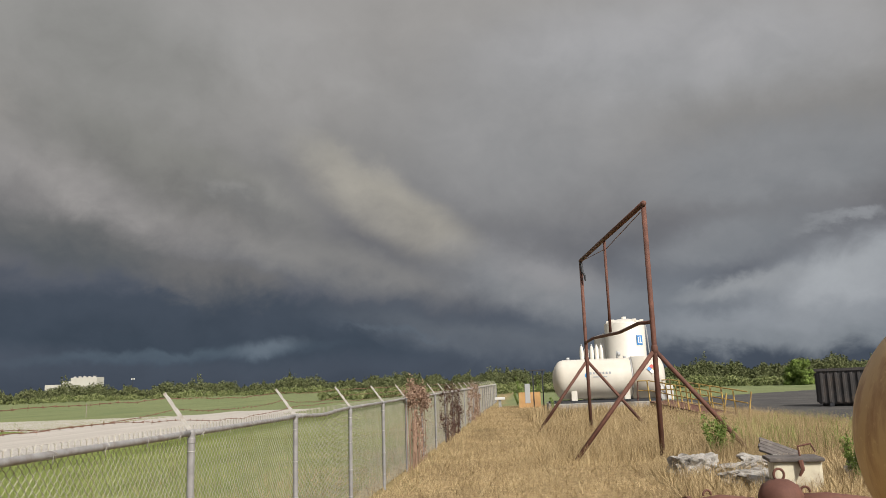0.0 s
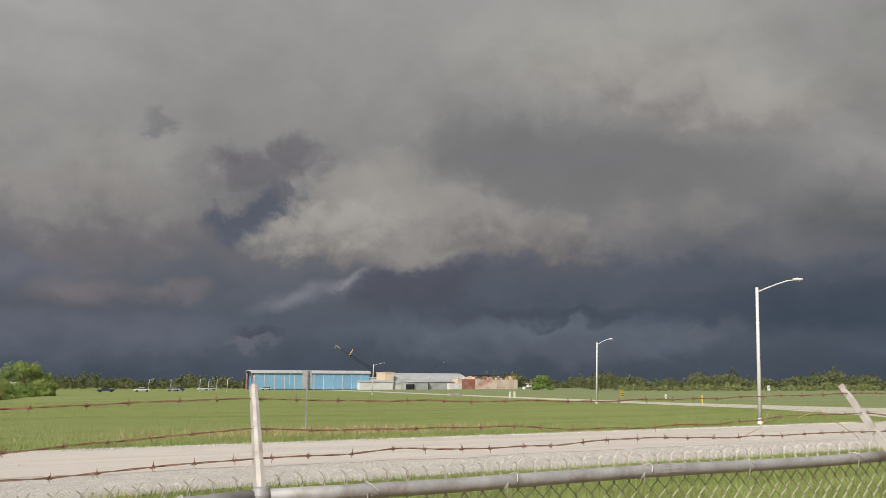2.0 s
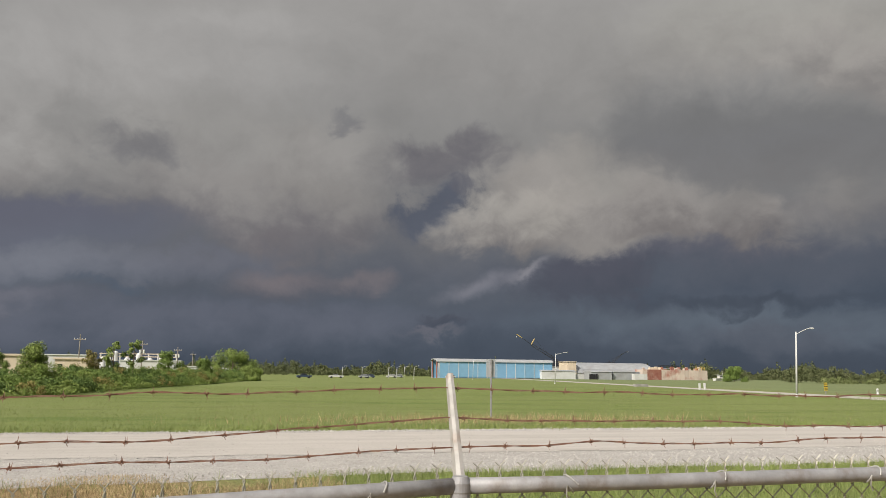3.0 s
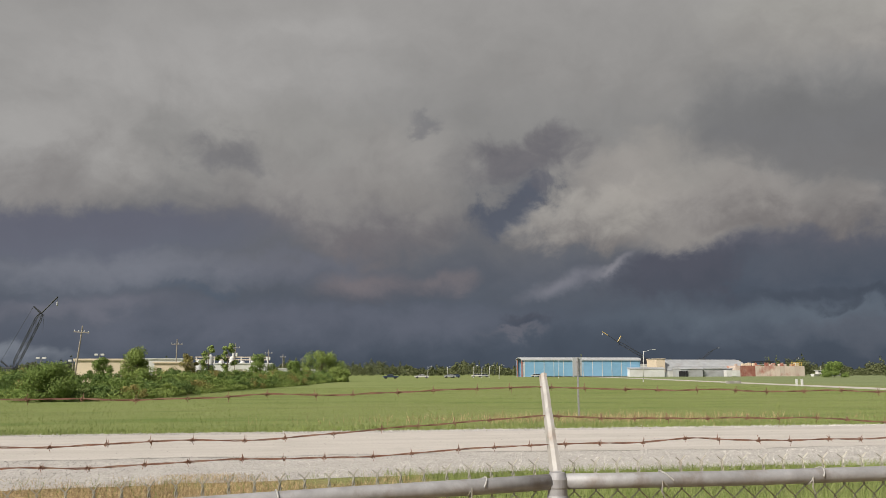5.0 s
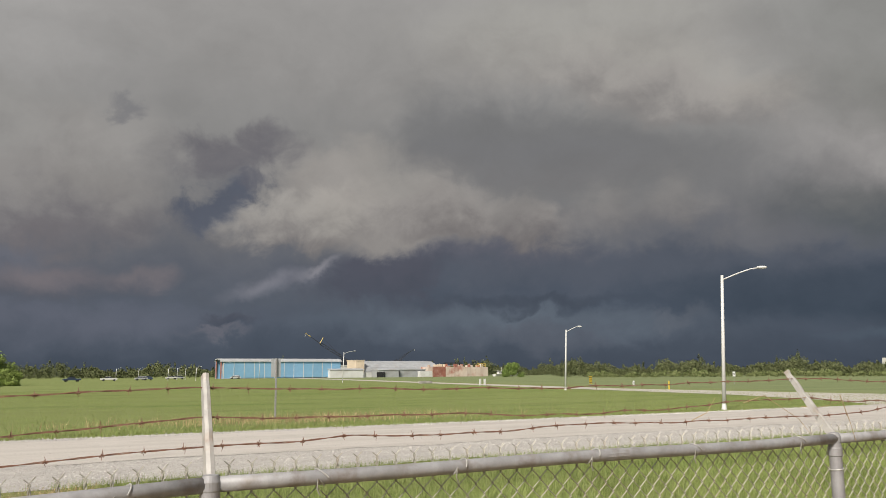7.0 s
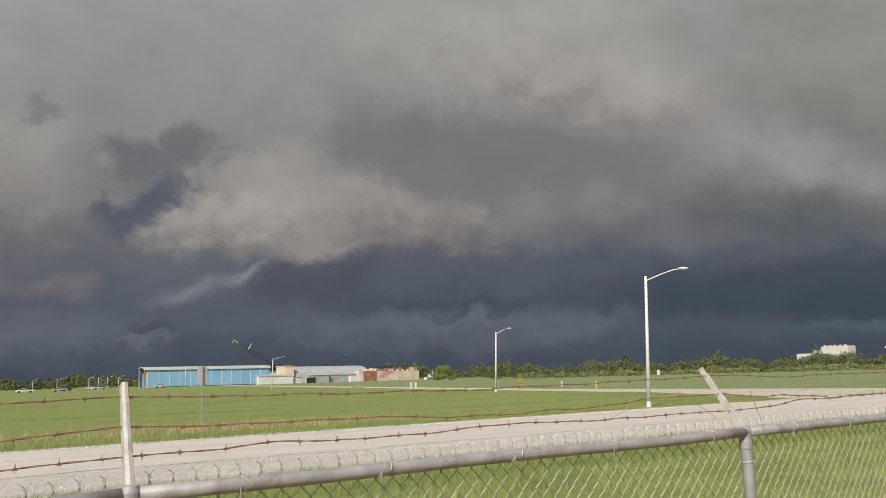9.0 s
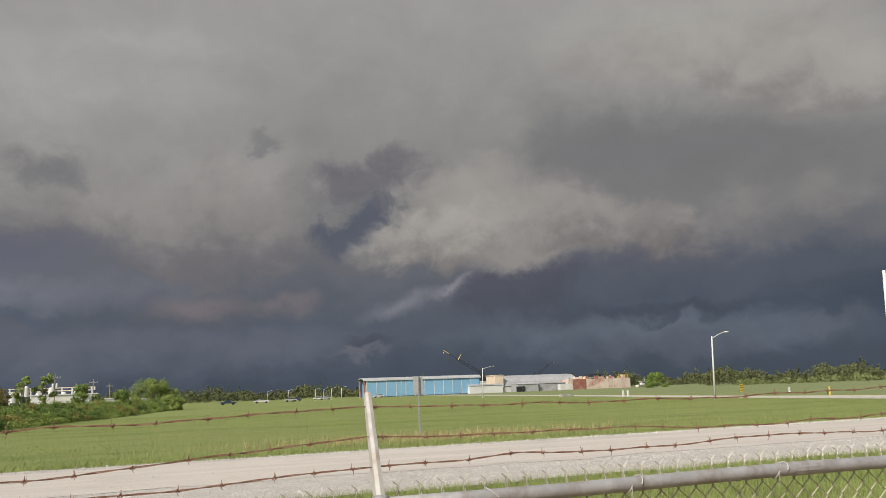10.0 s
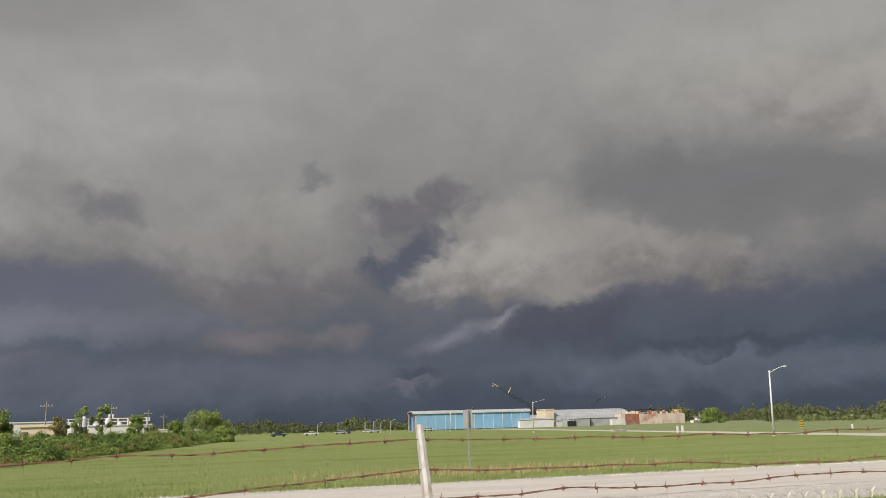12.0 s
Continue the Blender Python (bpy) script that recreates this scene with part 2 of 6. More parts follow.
# behind the camera the storm thins out to a bright, hazy sky round the sun
nishita = W.add("ShaderNodeTexSky", sky_type="NISHITA", sun_disc=False, sun_elevation=radians(SUN_EL), sun_rotation=radians(-SUN_AZ), air_density=1.0, dust_density=2.0)
sun_way = (-math.sin(radians(SUN_AZ)) * math.cos(radians(SUN_EL)), math.cos(radians(SUN_AZ)) * math.cos(radians(SUN_EL)), math.sin(radians(SUN_EL)))
facing = W.vmath("DOT_PRODUCT", way, sun_way).outputs["Value"]
open_sky = W.mix(0.55, W.mix(1.0, nishita.outputs[0], (0.09, 0.09, 0.09, 1), "MULTIPLY"), (0.42, 0.42, 0.43, 1))
sky_col = W.mix(W.step(W.math("ADD", facing, W.math("MULTIPLY", W.math("SUBTRACT", bill, 0.5), 0.5)), 0.55, 0.95), sky_col, open_sky)
W.add("ShaderNodeOutputWorld", {0: W.add("ShaderNodeBackground", {0: sky_col, 1: 1.0}).outputs[0]})

sun = new("sun", bpy.data.lights.new("sun", "SUN"))
sun.data.energy, sun.data.angle, sun.data.color = 2.55, radians(5.0), (1.0, 0.94, 0.84)
sun.matrix_world = look((0, 0, 0), tuple(-v for v in sun_way))


# ---- materials ----
def material(name, build, rough=0.8, metal=0.0, bump=None, spec=0.5):
    """A Principled material; build(nodes, place) gives its colour, bump(nodes, place) its relief as (height, distance)."""
    m = bpy.data.materials.new(name)
    m.use_nodes = True
    m.node_tree.nodes.clear()
    n = Nodes(m.node_tree)
    place = n.add("ShaderNodeTexCoord").outputs["Object"]
    col = build(n, place) if callable(build) else build
    b = n.add("ShaderNodeBsdfPrincipled", {"Base Color": col, "Roughness": rough, "Metallic": metal, "Specular IOR Level": spec})
    if bump:
        h, d = bump(n, place)
        m.node_tree.links.new(n.add("ShaderNodeBump", {"Height": h, "Distance": d, "Strength": 0.8}).outputs[0], b.inputs["Normal"])
    n.add("ShaderNodeOutputMaterial", {0: b.outputs[0]})
    return m


def mottled(a, b, scale=4.0, stain=None, amount=0.4, vary=0.0):
    """Two tones of one paint at two scales, with stains; vary: brightness from piece to piece."""
    def build(n, p):
        c = n.mix(n.ramp(n.noise(p, scale, 6, 0.6), [(0.35, 0.0), (0.65, 1.0)]), (*a, 1), (*b, 1))
        c = n.mix(n.math("MULTIPLY", n.ramp(n.noise(p, scale * 9, 3), [(0.4, 0.0), (0.7, 1.0)]), 0.25), c, (*[v * 0.8 for v in a], 1))
        if stain:
            c = n.mix(n.math("MULTIPLY", n.ramp(n.noise(p, scale * 0.6, 8, 0.65), [(0.5, 0.0), (0.66, 1.0)]), amount), c, (*stain, 1))
        if vary:
            r = n.add("ShaderNodeObjectInfo").outputs["Random"]
            c = n.mix(1.0, c, n.ramp(r, [(0.0, 1 - vary), (1.0, 1 + vary)]), "MULTIPLY")
        return c
    return build


def grain(scale, dist, detail=4):
    return lambda n, p: (n.noise(p, scale, detail, 0.6), dist)


def leafy(a, b, c):
    """Leaves that differ from one to the next and from clump to clump."""
    def build(n, p):
        r = n.add("ShaderNodeNewGeometry").outputs["Random Per Island"]
        col = n.ramp(r, [(0.0, (*a, 1)), (0.5, (*b, 1)), (1.0, (*c, 1))])
        return n.mix(0.6, col, n.mix(1.0, col, n.ramp(n.noise(p, 0.6, 3), [(0.3, 0.6), (0.7, 1.4)]), "MULTIPLY"))
    return build


def ground_colour(n, p):
    x = n.add("ShaderNodeSeparateXYZ", {0: p})
    big, mid, fine = n.noise(p, 0.05, 4), n.noise(p, 0.45, 5, 0.6), n.noise(p, 7.0, 5, 0.65)
    green = n.mix(n.ramp(mid, [(0.35, 0.0), (0.65, 1.0)]), (0.14, 0.175, 0.056, 1), (0.185, 0.215, 0.08, 1))
    green = n.mix(n.ramp(big, [(0.4, 0.0), (0.62, 0.5)]), green, (0.22, 0.225, 0.1, 1))
    streak = n.noise(n.vmath("MULTIPLY", p, (0.22, 0.05, 1.0)).outputs[0], 1.0, 6, 0.6)
    green = n.mix(n.ramp(streak, [(0.42, 0.0), (0.62, 0.8)]), green, (0.19, 0.225, 0.08, 1))
    green = n.mix(n.ramp(streak, [(0.34, 0.7), (0.48, 0.0)]), green, (0.115, 0.165, 0.045, 1))
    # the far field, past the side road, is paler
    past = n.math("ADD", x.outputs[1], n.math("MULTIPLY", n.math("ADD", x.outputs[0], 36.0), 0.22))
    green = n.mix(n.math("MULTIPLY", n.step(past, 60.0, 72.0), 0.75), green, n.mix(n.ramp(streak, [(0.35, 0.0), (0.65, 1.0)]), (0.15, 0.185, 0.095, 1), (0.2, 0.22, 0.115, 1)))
    straw = n.mix(n.ramp(mid, [(0.35, 0.0), (0.65, 1.0)]), (0.28, 0.203, 0.108, 1), (0.42, 0.318, 0.175, 1))
    straw = n.mix(n.ramp(fine, [(0.35, 0.55), (0.6, 0.0)]), straw, (0.13, 0.085, 0.04, 1))
    # mown straw on the yard side; dry streaks along the shoulder
    edge = n.math("ADD", x.outputs[0], n.math("MULTIPLY", n.math("SUBTRACT", n.noise(p, 0.5, 5), 0.5), 3.0))
    yard = n.math("MULTIPLY", n.step(edge, -2.6, -1.4), n.step(n.math("ADD", x.outputs[1], n.math("MULTIPLY", mid, 10.0)), 75.0, 62.0))
    yard = n.math("MULTIPLY", yard, n.step(edge, 26.0, 20.0))
    dry = n.math("MULTIPLY", n.step(n.math("ADD", x.outputs[1], n.math("MULTIPLY", mid, 5.0)), 4.5, 1.0), n.math("MULTIPLY", n.step(edge, -18.5, -16.0), n.step(edge, -1.0, -2.0)))
    dry = n.math("MULTIPLY", dry, n.ramp(n.noise(p, 0.35, 5), [(0.3, 0.0), (0.48, 1.0)]))
    strip = n.math("MULTIPLY", n.step(n.math("ABSOLUTE", n.math("ADD", edge, 2.2)), 1.6, 0.3), n.step(x.outputs[1], 5.0, 14.0))
    c = n.mix(n.math("MAXIMUM", n.math("MAXIMUM", yard, dry), n.math("MULTIPLY", strip, 0.8)), green, straw)
    return n.mix(1.0, c, n.ramp(fine, [(0.25, 0.7), (0.75, 1.25)]), "MULTIPLY")


M = {}
M["ground"] = material("ground", ground_colour, 0.95, bump=grain(9.0, 0.08, 6), spec=0.1)


def road_colour(n, p):
    along = n.vmath("MULTIPLY", p, (1.0, 0.06, 1.0)).outputs[0]
    c = n.mix(n.ramp(n.noise(along, 1.3, 5), [(0.35, 0.0), (0.65, 1.0)]), (0.40, 0.37, 0.335, 1), (0.47, 0.435, 0.40, 1))
    c = n.mix(n.ramp(n.noise(p, 0.5, 6, 0.6), [(0.5, 0.0), (0.7, 0.5)]), c, (0.36, 0.335, 0.3, 1))
    return n.mix(n.ramp(n.noise(p, 14.0, 3), [(0.55, 0.0), (0.7, 0.35)]), c, (0.22, 0.2, 0.18, 1))


def gravel_colour(n, p):
    v = n.add("ShaderNodeTexVoronoi", {"Vector": p, "Scale": 22.0})
    v = n.add("ShaderNodeRGBToBW", {0: v.outputs["Color"]}).outputs[0]
    c = n.mix(n.noise(p, 1.2, 5), (0.40, 0.375, 0.35, 1), (0.56, 0.53, 0.49, 1))
    return n.mix(0.35, c, n.mix(1.0, c, v, "MULTIPLY"))


M["road"] = material("packed_shell_road", road_colour, 0.92, bump=grain(20.0, 0.01), spec=0.15)
M["gravel"] = material("gravel", gravel_colour, 0.95, bump=grain(30.0, 0.03), spec=0.1)
M["asphalt"] = material("old_asphalt", mottled((0.04, 0.038, 0.038), (0.065, 0.061, 0.058), 0.5, (0.12, 0.11, 0.1), 0.5), 0.9, bump=grain(8, 0.05))
M["steel"] = material("galvanised_steel", mottled((0.33, 0.325, 0.33), (0.235, 0.23, 0.23), 16.0, (0.17, 0.135, 0.11), 0.6), 0.6, 0.2, bump=grain(60, 0.001))
M["post"] = material("weathered_post", mottled((0.30, 0.295, 0.30), (0.22, 0.215, 0.22), 9.0, (0.15, 0.13, 0.12), 0.4), 0.6, 0.2, bump=grain(60, 0.001))
M["arm"] = material("pressed_arm", mottled((0.42, 0.40, 0.375), (0.30, 0.285, 0.265), 12.0, (0.26, 0.17, 0.11), 0.6), 0.6, 0.15, bump=grain(60, 0.001))
M["mesh_wire"] = material("fence_wire", mottled((0.34, 0.325, 0.27), (0.24, 0.225, 0.185), 5.0, (0.2, 0.14, 0.09), 0.4), 0.55, 0.3)
M["tie"] = material("tie_wire", mottled((0.5, 0.49, 0.47), (0.35, 0.34, 0.32), 20.0), 0.5, 0.4)
M["barb"] = material("rusty_wire", mottled((0.24, 0.12, 0.08), (0.14, 0.07, 0.05), 25.0, (0.32, 0.22, 0.16), 0.5), 0.85, 0.1)
M["white_paint"] = material("white_paint", mottled((0.56, 0.555, 0.54), (0.49, 0.485, 0.47), 2.0, (0.45, 0.4, 0.33), 0.25), 0.5)
M["blue_sheet"] = material("blue_cladding", mottled((0.17, 0.34, 0.50), (0.20, 0.37, 0.53), 0.06, (0.16, 0.31, 0.45), 0.3, vary=0.05), 0.5)
M["white_sheet"] = material("white_cladding", mottled((0.60, 0.60, 0.585), (0.52, 0.52, 0.505), 0.2, (0.4, 0.36, 0.3), 0.3), 0.55)
M["pale_concrete"] = material("pale_concrete", mottled((0.47, 0.455, 0.42), (0.42, 0.405, 0.37), 0.1), 0.8)
M["grey_sheet"] = material("grey_cladding", mottled((0.40, 0.41, 0.42), (0.33, 0.34, 0.35), 0.3, (0.24, 0.2, 0.17), 0.3, vary=0.1), 0.5, 0.2)
M["beige_sheet"] = material("beige_cladding", mottled((0.60, 0.50, 0.37), (0.55, 0.46, 0.34), 0.2, (0.4, 0.33, 0.25), 0.3), 0.6)
M["rust_sheet"] = material("rusted_plate", mottled((0.24, 0.085, 0.06), (0.33, 0.15, 0.11), 0.4, (0.45, 0.38, 0.33), 0.5, vary=0.15), 0.8)
M["barge"] = material("pale_rust_streaked_plate", mottled((0.52, 0.45, 0.38), (0.45, 0.36, 0.3), 0.25, (0.3, 0.11, 0.08), 0.8, vary=0.1), 0.75)
M["dark"] = material("dark_opening", (0.015, 0.015, 0.017, 1), 0.9)
M["crane_dark"] = material("dark_crane_steel", mottled((0.025, 0.028, 0.035), (0.04, 0.042, 0.05), 1.0), 0.6, 0.2)
M["crane_yellow"] = material("crane_yellow", mottled((0.6, 0.42, 0.12), (0.5, 0.35, 0.1), 1.0), 0.6)
M["pole_wood"] = material("grey_weathered_pole", mottled((0.30, 0.26, 0.22), (0.22, 0.19, 0.16), 3.0), 0.9)
M["leaf"] = material("green_leaf", leafy((0.105, 0.155, 0.034), (0.14, 0.20, 0.046), (0.18, 0.235, 0.065)), 0.7, spec=0.2)
M["leaf_far"] = material("far_leaf", leafy((0.07, 0.083, 0.036), (0.094, 0.107, 0.048), (0.13, 0.135, 0.07)), 0.85, spec=0.1)
M["leaf_light"] = material("light_leaf", leafy((0.155, 0.21, 0.05), (0.19, 0.25, 0.06), (0.235, 0.28, 0.085)), 0.7, spec=0.2)
M["scrub"] = material("scrub_leaf", leafy((0.12, 0.145, 0.055), (0.155, 0.18, 0.072), (0.21, 0.225, 0.105)), 0.85, spec=0.1)
M["leaf_rust"] = material("russet_leaf", leafy((0.13, 0.14, 0.04), (0.21, 0.18, 0.06), (0.28, 0.22, 0.09)), 0.8, spec=0.1)
M["vine_dead"] = material("dead_vine_leaf", leafy((0.14, 0.085, 0.06), (0.23, 0.15, 0.11), (0.34, 0.245, 0.185)), 0.9, spec=0.1)
M["vine_dark"] = material("dark_vine_leaf", leafy((0.05, 0.03, 0.025), (0.085, 0.05, 0.04), (0.13, 0.085, 0.06)), 0.9, spec=0.1)
M["bark"] = material("bark", mottled((0.12, 0.09, 0.065), (0.18, 0.14, 0.1), 6.0), 0.95, bump=grain(12, 0.02))
M["grass"] = material("green_blade", leafy((0.13, 0.172, 0.046), (0.18, 0.222, 0.066), (0.24, 0.258, 0.1)), 0.75, spec=0.15)
M["straw"] = material("dry_blade", leafy((0.19, 0.135, 0.07), (0.34, 0.255, 0.14), (0.50, 0.395, 0.23)), 0.85, spec=0.15)
M["rust_pipe"] = material("rusty_pipe", mottled((0.10, 0.042, 0.03), (0.16, 0.07, 0.05), 3.0, (0.065, 0.032, 0.025), 0.5), 0.8, 0.1, bump=grain(40, 0.003))


# ---- building helpers ----
def part(name, bm, mat, parent=None, label="", smooth=False):
    me = bpy.data.meshes.new(name)
    bm.to_mesh(me)
    bm.free()
    me.materials.append(M[mat] if isinstance(mat, str) else mat)
    if smooth:
        for p in me.polygons:
            p.use_smooth = True
    ob = new(name, me)
    ob.parent = parent
    if label:
        ob["label"] = label
    return ob


def raw(name, verts, faces, mat, parent=None, label="", smooth=False):
    """A mesh object from arrays of corners and faces."""
    me = bpy.data.meshes.new(name)
    me.from_pydata([tuple(v) for v in verts] if not isinstance(verts, np.ndarray) else verts.tolist(), [], faces if not isinstance(faces, np.ndarray) else faces.tolist())
    me.materials.append(M[mat])
    if smooth:
        me.polygons.foreach_set("use_smooth", [True] * len(me.polygons))
    ob = new(name, me)
    ob.parent = parent
    if label:
        ob["label"] = label
    return ob


def thing(name, label, category, group="", at=(0, 0, 0), turn=0.0, kind=""):
    e = new(name)
    e.empty_display_size = 0.2
    e.matrix_basis = pose(*at, 0, 0, turn)
    return tagged(e, label, category, group, kind)


def box(bm, c, size, m=None, bevel=0.0):
    r = bmesh.ops.create_cube(bm, size=1.0, matrix=(m or Matrix()) @ Matrix.Translation(c) @ Matrix.Diagonal((*size, 1)))
    if bevel:
        edges = {e for v in r["verts"] for e in v.link_edges}
        bmesh.ops.bevel(bm, geom=list(edges), offset=bevel, segments=2, affect="EDGES", profile=0.6)
    return bm


def tube(bm, pts, r, seg=8, r_end=None, cap=True):
    """A round bar along points; r tapers to r_end."""
    pts = [Vector(p) for p in pts]
    rings, side = [], None
    for i, p in enumerate(pts):
        d = (pts[min(i + 1, len(pts) - 1)] - pts[max(i - 1, 0)]).normalized()
        if side is None:
            side = d.orthogonal().normalized()
        side = (side - d * side.dot(d)).normalized()
        up = d.cross(side)
        k = r + ((r_end if r_end is not None else r) - r) * i / max(1, len(pts) - 1)
        rings.append([bm.verts.new(p + (side * math.cos(a) + up * math.sin(a)) * k) for a in [2 * math.pi * j / seg for j in range(seg)]])
    for a, b in zip(rings, rings[1:]):
        for j in range(seg):
            bm.faces.new((a[j], a[(j + 1) % seg], b[(j + 1) % seg], b[j]))
    if cap:
        bm.faces.new(rings[0][::-1])
        bm.faces.new(rings[-1])
    return bm


def lathe(bm, profile, seg=32, m=None):
    """Turns (radius, height) pairs round z."""
    m = m or Matrix()
    rings = []
    for r, z in profile:
        if r < 1e-4:
            rings.append([bm.verts.new(m @ Vector((0, 0, z)))])
        else:
            rings.append([bm.verts.new(m @ Vector((r * math.cos(2 * math.pi * j / seg), r * math.sin(2 * math.pi * j / seg), z))) for j in range(seg)])
    for a, b in zip(rings, rings[1:]):
        for j in range(seg):
            q = [a[j % len(a)], a[(j + 1) % len(a)], b[(j + 1) % len(b)], b[j % len(b)]]
            q = list(dict.fromkeys(q))
            if len(q) > 2:
                bm.faces.new(q)
    return bm


def B():
    return bmesh.new()


# ---- ground, roads ----
def sheet(name, pts, z, mat, label, category, wobble=0.0, kind="structure"):
    """A flat sheet from its outline, with a slightly uneven edge."""
    bm, ring = B(), []
    for (x0, y0), (x1, y1) in zip(pts, pts[1:] + pts[:1]):
        n = max(1, int(math.hypot(x1 - x0, y1 - y0) / 0.8)) if wobble else 1
        for i in range(min(n, 160)):
            t = i / min(n, 160)
            x, y = x0 + (x1 - x0) * t, y0 + (y1 - y0) * t
            if wobble:
                x += wobble * (noise.noise((x * 0.7, y * 0.7, z)) + 0.5 * noise.noise((x * 2.3, y * 2.3, z)))
                y += wobble * noise.noise((y * 0.7, x * 0.7, z + 9))
            ring.append(bm.verts.new((x, y, z)))
    bmesh.ops.triangulate(bm, faces=[bm.faces.new(ring)])
    bmesh.ops.recalc_face_normals(bm, faces=bm.faces)
    if sum(f.normal.z for f in bm.faces) < 0:
        bmesh.ops.reverse_faces(bm, faces=bm.faces)
    return tagged(part(name, bm, mat), label, category, kind=kind)


bm = B()
xs = [-3000, -1500, -800, -400] + [-200 + 20 * i for i in range(16)] + [200, 500, 1500, 3000]
ys = [-1500, -500, -100, -40] + [-20 + 10 * i for i in range(14)] + [200, 300, 500, 900, 1600, 3500]
grid = [[bm.verts.new((x, y, 0)) for y in ys] for x in xs]
for a, b in zip(grid, grid[1:]):
    for j in range(len(ys) - 1):
        bm.faces.new((a[j], b[j], b[j + 1], a[j + 1]))
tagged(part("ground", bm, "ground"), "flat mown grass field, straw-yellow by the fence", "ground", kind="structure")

def strip(name, stations, z, mat, label, category, wobble):
    """A long sheet from (y, x_far, x_near) stations, with frayed edges."""
    bm, last = B(), None
    ys_, fs, ns = zip(*stations)
    y = ys_[0]
    while y <= ys_[-1]:
        xf, xn = float(np.interp(y, ys_, fs)), float(np.interp(y, ys_, ns))
        xf += wobble * (noise.noise((y * 0.5, 1.3, z * 90)) + 0.6 * noise.noise((y * 2.1, 4.0, z * 90)))
        xn += wobble * (noise.noise((y * 0.5, 7.3, z * 90)) + 0.6 * noise.noise((y * 2.1, 9.0, z * 90)))
        row = [bm.verts.new((xf + (xn - xf) * t, y, z)) for t in (0.0, 0.3, 0.7, 1.0)]
        if last:
            for a, b, c, d in zip(last, last[1:], row[1:], row):
                bm.faces.new((a, b, c, d))
        last = row
        y += 0.5 if -15 < y < 40 else 2.0
    return tagged(part(name, bm, mat), label, category, kind="structure")


strip("gravel_shoulder", [(-80, -28.4, -15.4), (-6, -28.3, -14.7), (1.5, -28.3, -15.8), (20, -28.2, -16.0), (64, -28.5, -16.5)], 0.008, "gravel",
      "grey crushed gravel shoulder beside the road", "gravel", 0.3)
strip("road", [(-80, -27.5, -20.0), (20, -27.3, -19.8), (33, -27.0, -19.5), (52, -27.6, -18.6), (76, -27.2, -18.7)], 0.016, "road",
      "pale packed shell road along the fence", "road", 0.35)
side = [(-24, 43, 72), (-29, 45.5, 67.5), (-36, 50, 66), (-48, 55.5, 65.5), (-75, 61.5, 67.3), (-125, 74.5, 79.5), (-280, 112, 119), (-420, 143, 151)]
bm = B()
rows_ = [(bm.verts.new((x, y0, 0.021)), bm.verts.new((x, y1, 0.021))) for x, y0, y1 in side]
for (p0, p1), (q0, q1) in zip(rows_, rows_[1:]):
    bm.faces.new((p0, p1, q1, q0))
tagged(part("side_road", bm, "road"), "pale side road curving off towards the hangar", "road", kind="structure")
sheet("asphalt_yard", [(7.9, 60), (9.6, 46), (9.4, 37), (11.5, 29.5), (14, 27.5), (40, 24), (90, 40), (60, 95), (30, 84), (18.5, 74)], 0.012, "asphalt", "dark broken asphalt yard", "pavement", 0.6)


# ---- the fence ----
FX, RAIL_Z = -2.01, 1.646
POST_Y = [-6.1, -3.05, 0.0, 3.09, 6.06, 9.15, 12.23, 15.24] + [18.29 + 3.05 * i for i in range(20)]
ARM = Vector((-0.235, 0, 0.315))
fence = thing("chain_link_fence", "grey chain-link fence with rusty barbed wire on slanted arms", "fence", at=(FX, 0, 0))


def post_parts():
    bm = lathe(B(), [(0.03, 0), (0.03, 1.56), (0.034, 1.565), (0.034, 1.60), (0.031, 1.605), (0.031, 1.625), (0.033, 1.63), (0.033, 1.655), (0.024, 1.675), (0.0, 1.68)], 24)
    p = part("post", bm, "post", fence)
    # a pressed, tapering channel with three notches
    bm, w0, w1, n = B(), 0.019, 0.014, 14
    rings = []
    for i in range(n + 1):
        t = i / n
        c = Vector((0, 0, 1.655)) + ARM * t * 1.03
        w, d = w0 + (w1 - w0) * t, 0.016 - 0.005 * t
        nrm = Vector((ARM.z, 0, -ARM.x)).normalized()
        notch = 0.006 if i in (5, 9, 13) else 0.0
        prof = [(-w, -d), (-w * 0.7, d - notch), (0, d * 1.25 - notch), (w * 0.7, d - notch), (w, -d), (w * 0.8, -d), (0, d * 0.7 - notch), (-w * 0.8, -d)]
        rings.append([bm.verts.new(c + Vector((0, 1, 0)) * u + nrm * v) for u, v in prof])
    for a, b in zip(rings, rings[1:]):
        for j in range(8):
            bm.faces.new((a[j], a[(j + 1) % 8], b[(j + 1) % 8], b[j]))
    bm.faces.new(rings[0][::-1]), bm.faces.new(rings[-1])
    a = part("arm", bm, "arm", p, "pale pressed-steel barbed wire arm")
    for z in (1.5, 1.12, 0.7, 0.3):
        ring = [(0.0325 * math.cos(t), 0.0325 * math.sin(t), z + 0.004 * math.sin(t)) for t in [2 * math.pi * i / 12 for i in range(13)]]
        part("tie_band", tube(B(), ring, 0.0035, 5), "tie", p)
    return p


first_post = post_parts()
posts = [first_post]
first_post.location = (0.095 * 6.1, POST_Y[0], -0.026 * 6.1)
for y in POST_Y[1:]:
    posts.append(copy_thing(first_post, pose(-0.095 * min(0, y), y, 0.026 * min(0, y), random.uniform(-0.6, 0.6), random.uniform(-0.6, 0.6), random.uniform(-3, 3) * (y != 0.0) - 7.0 * (y == 0.0))))
    posts[-1].parent = fence

# top rail, one length to a bay, with a swaged joint and tie wires
RAIL = 0.0245


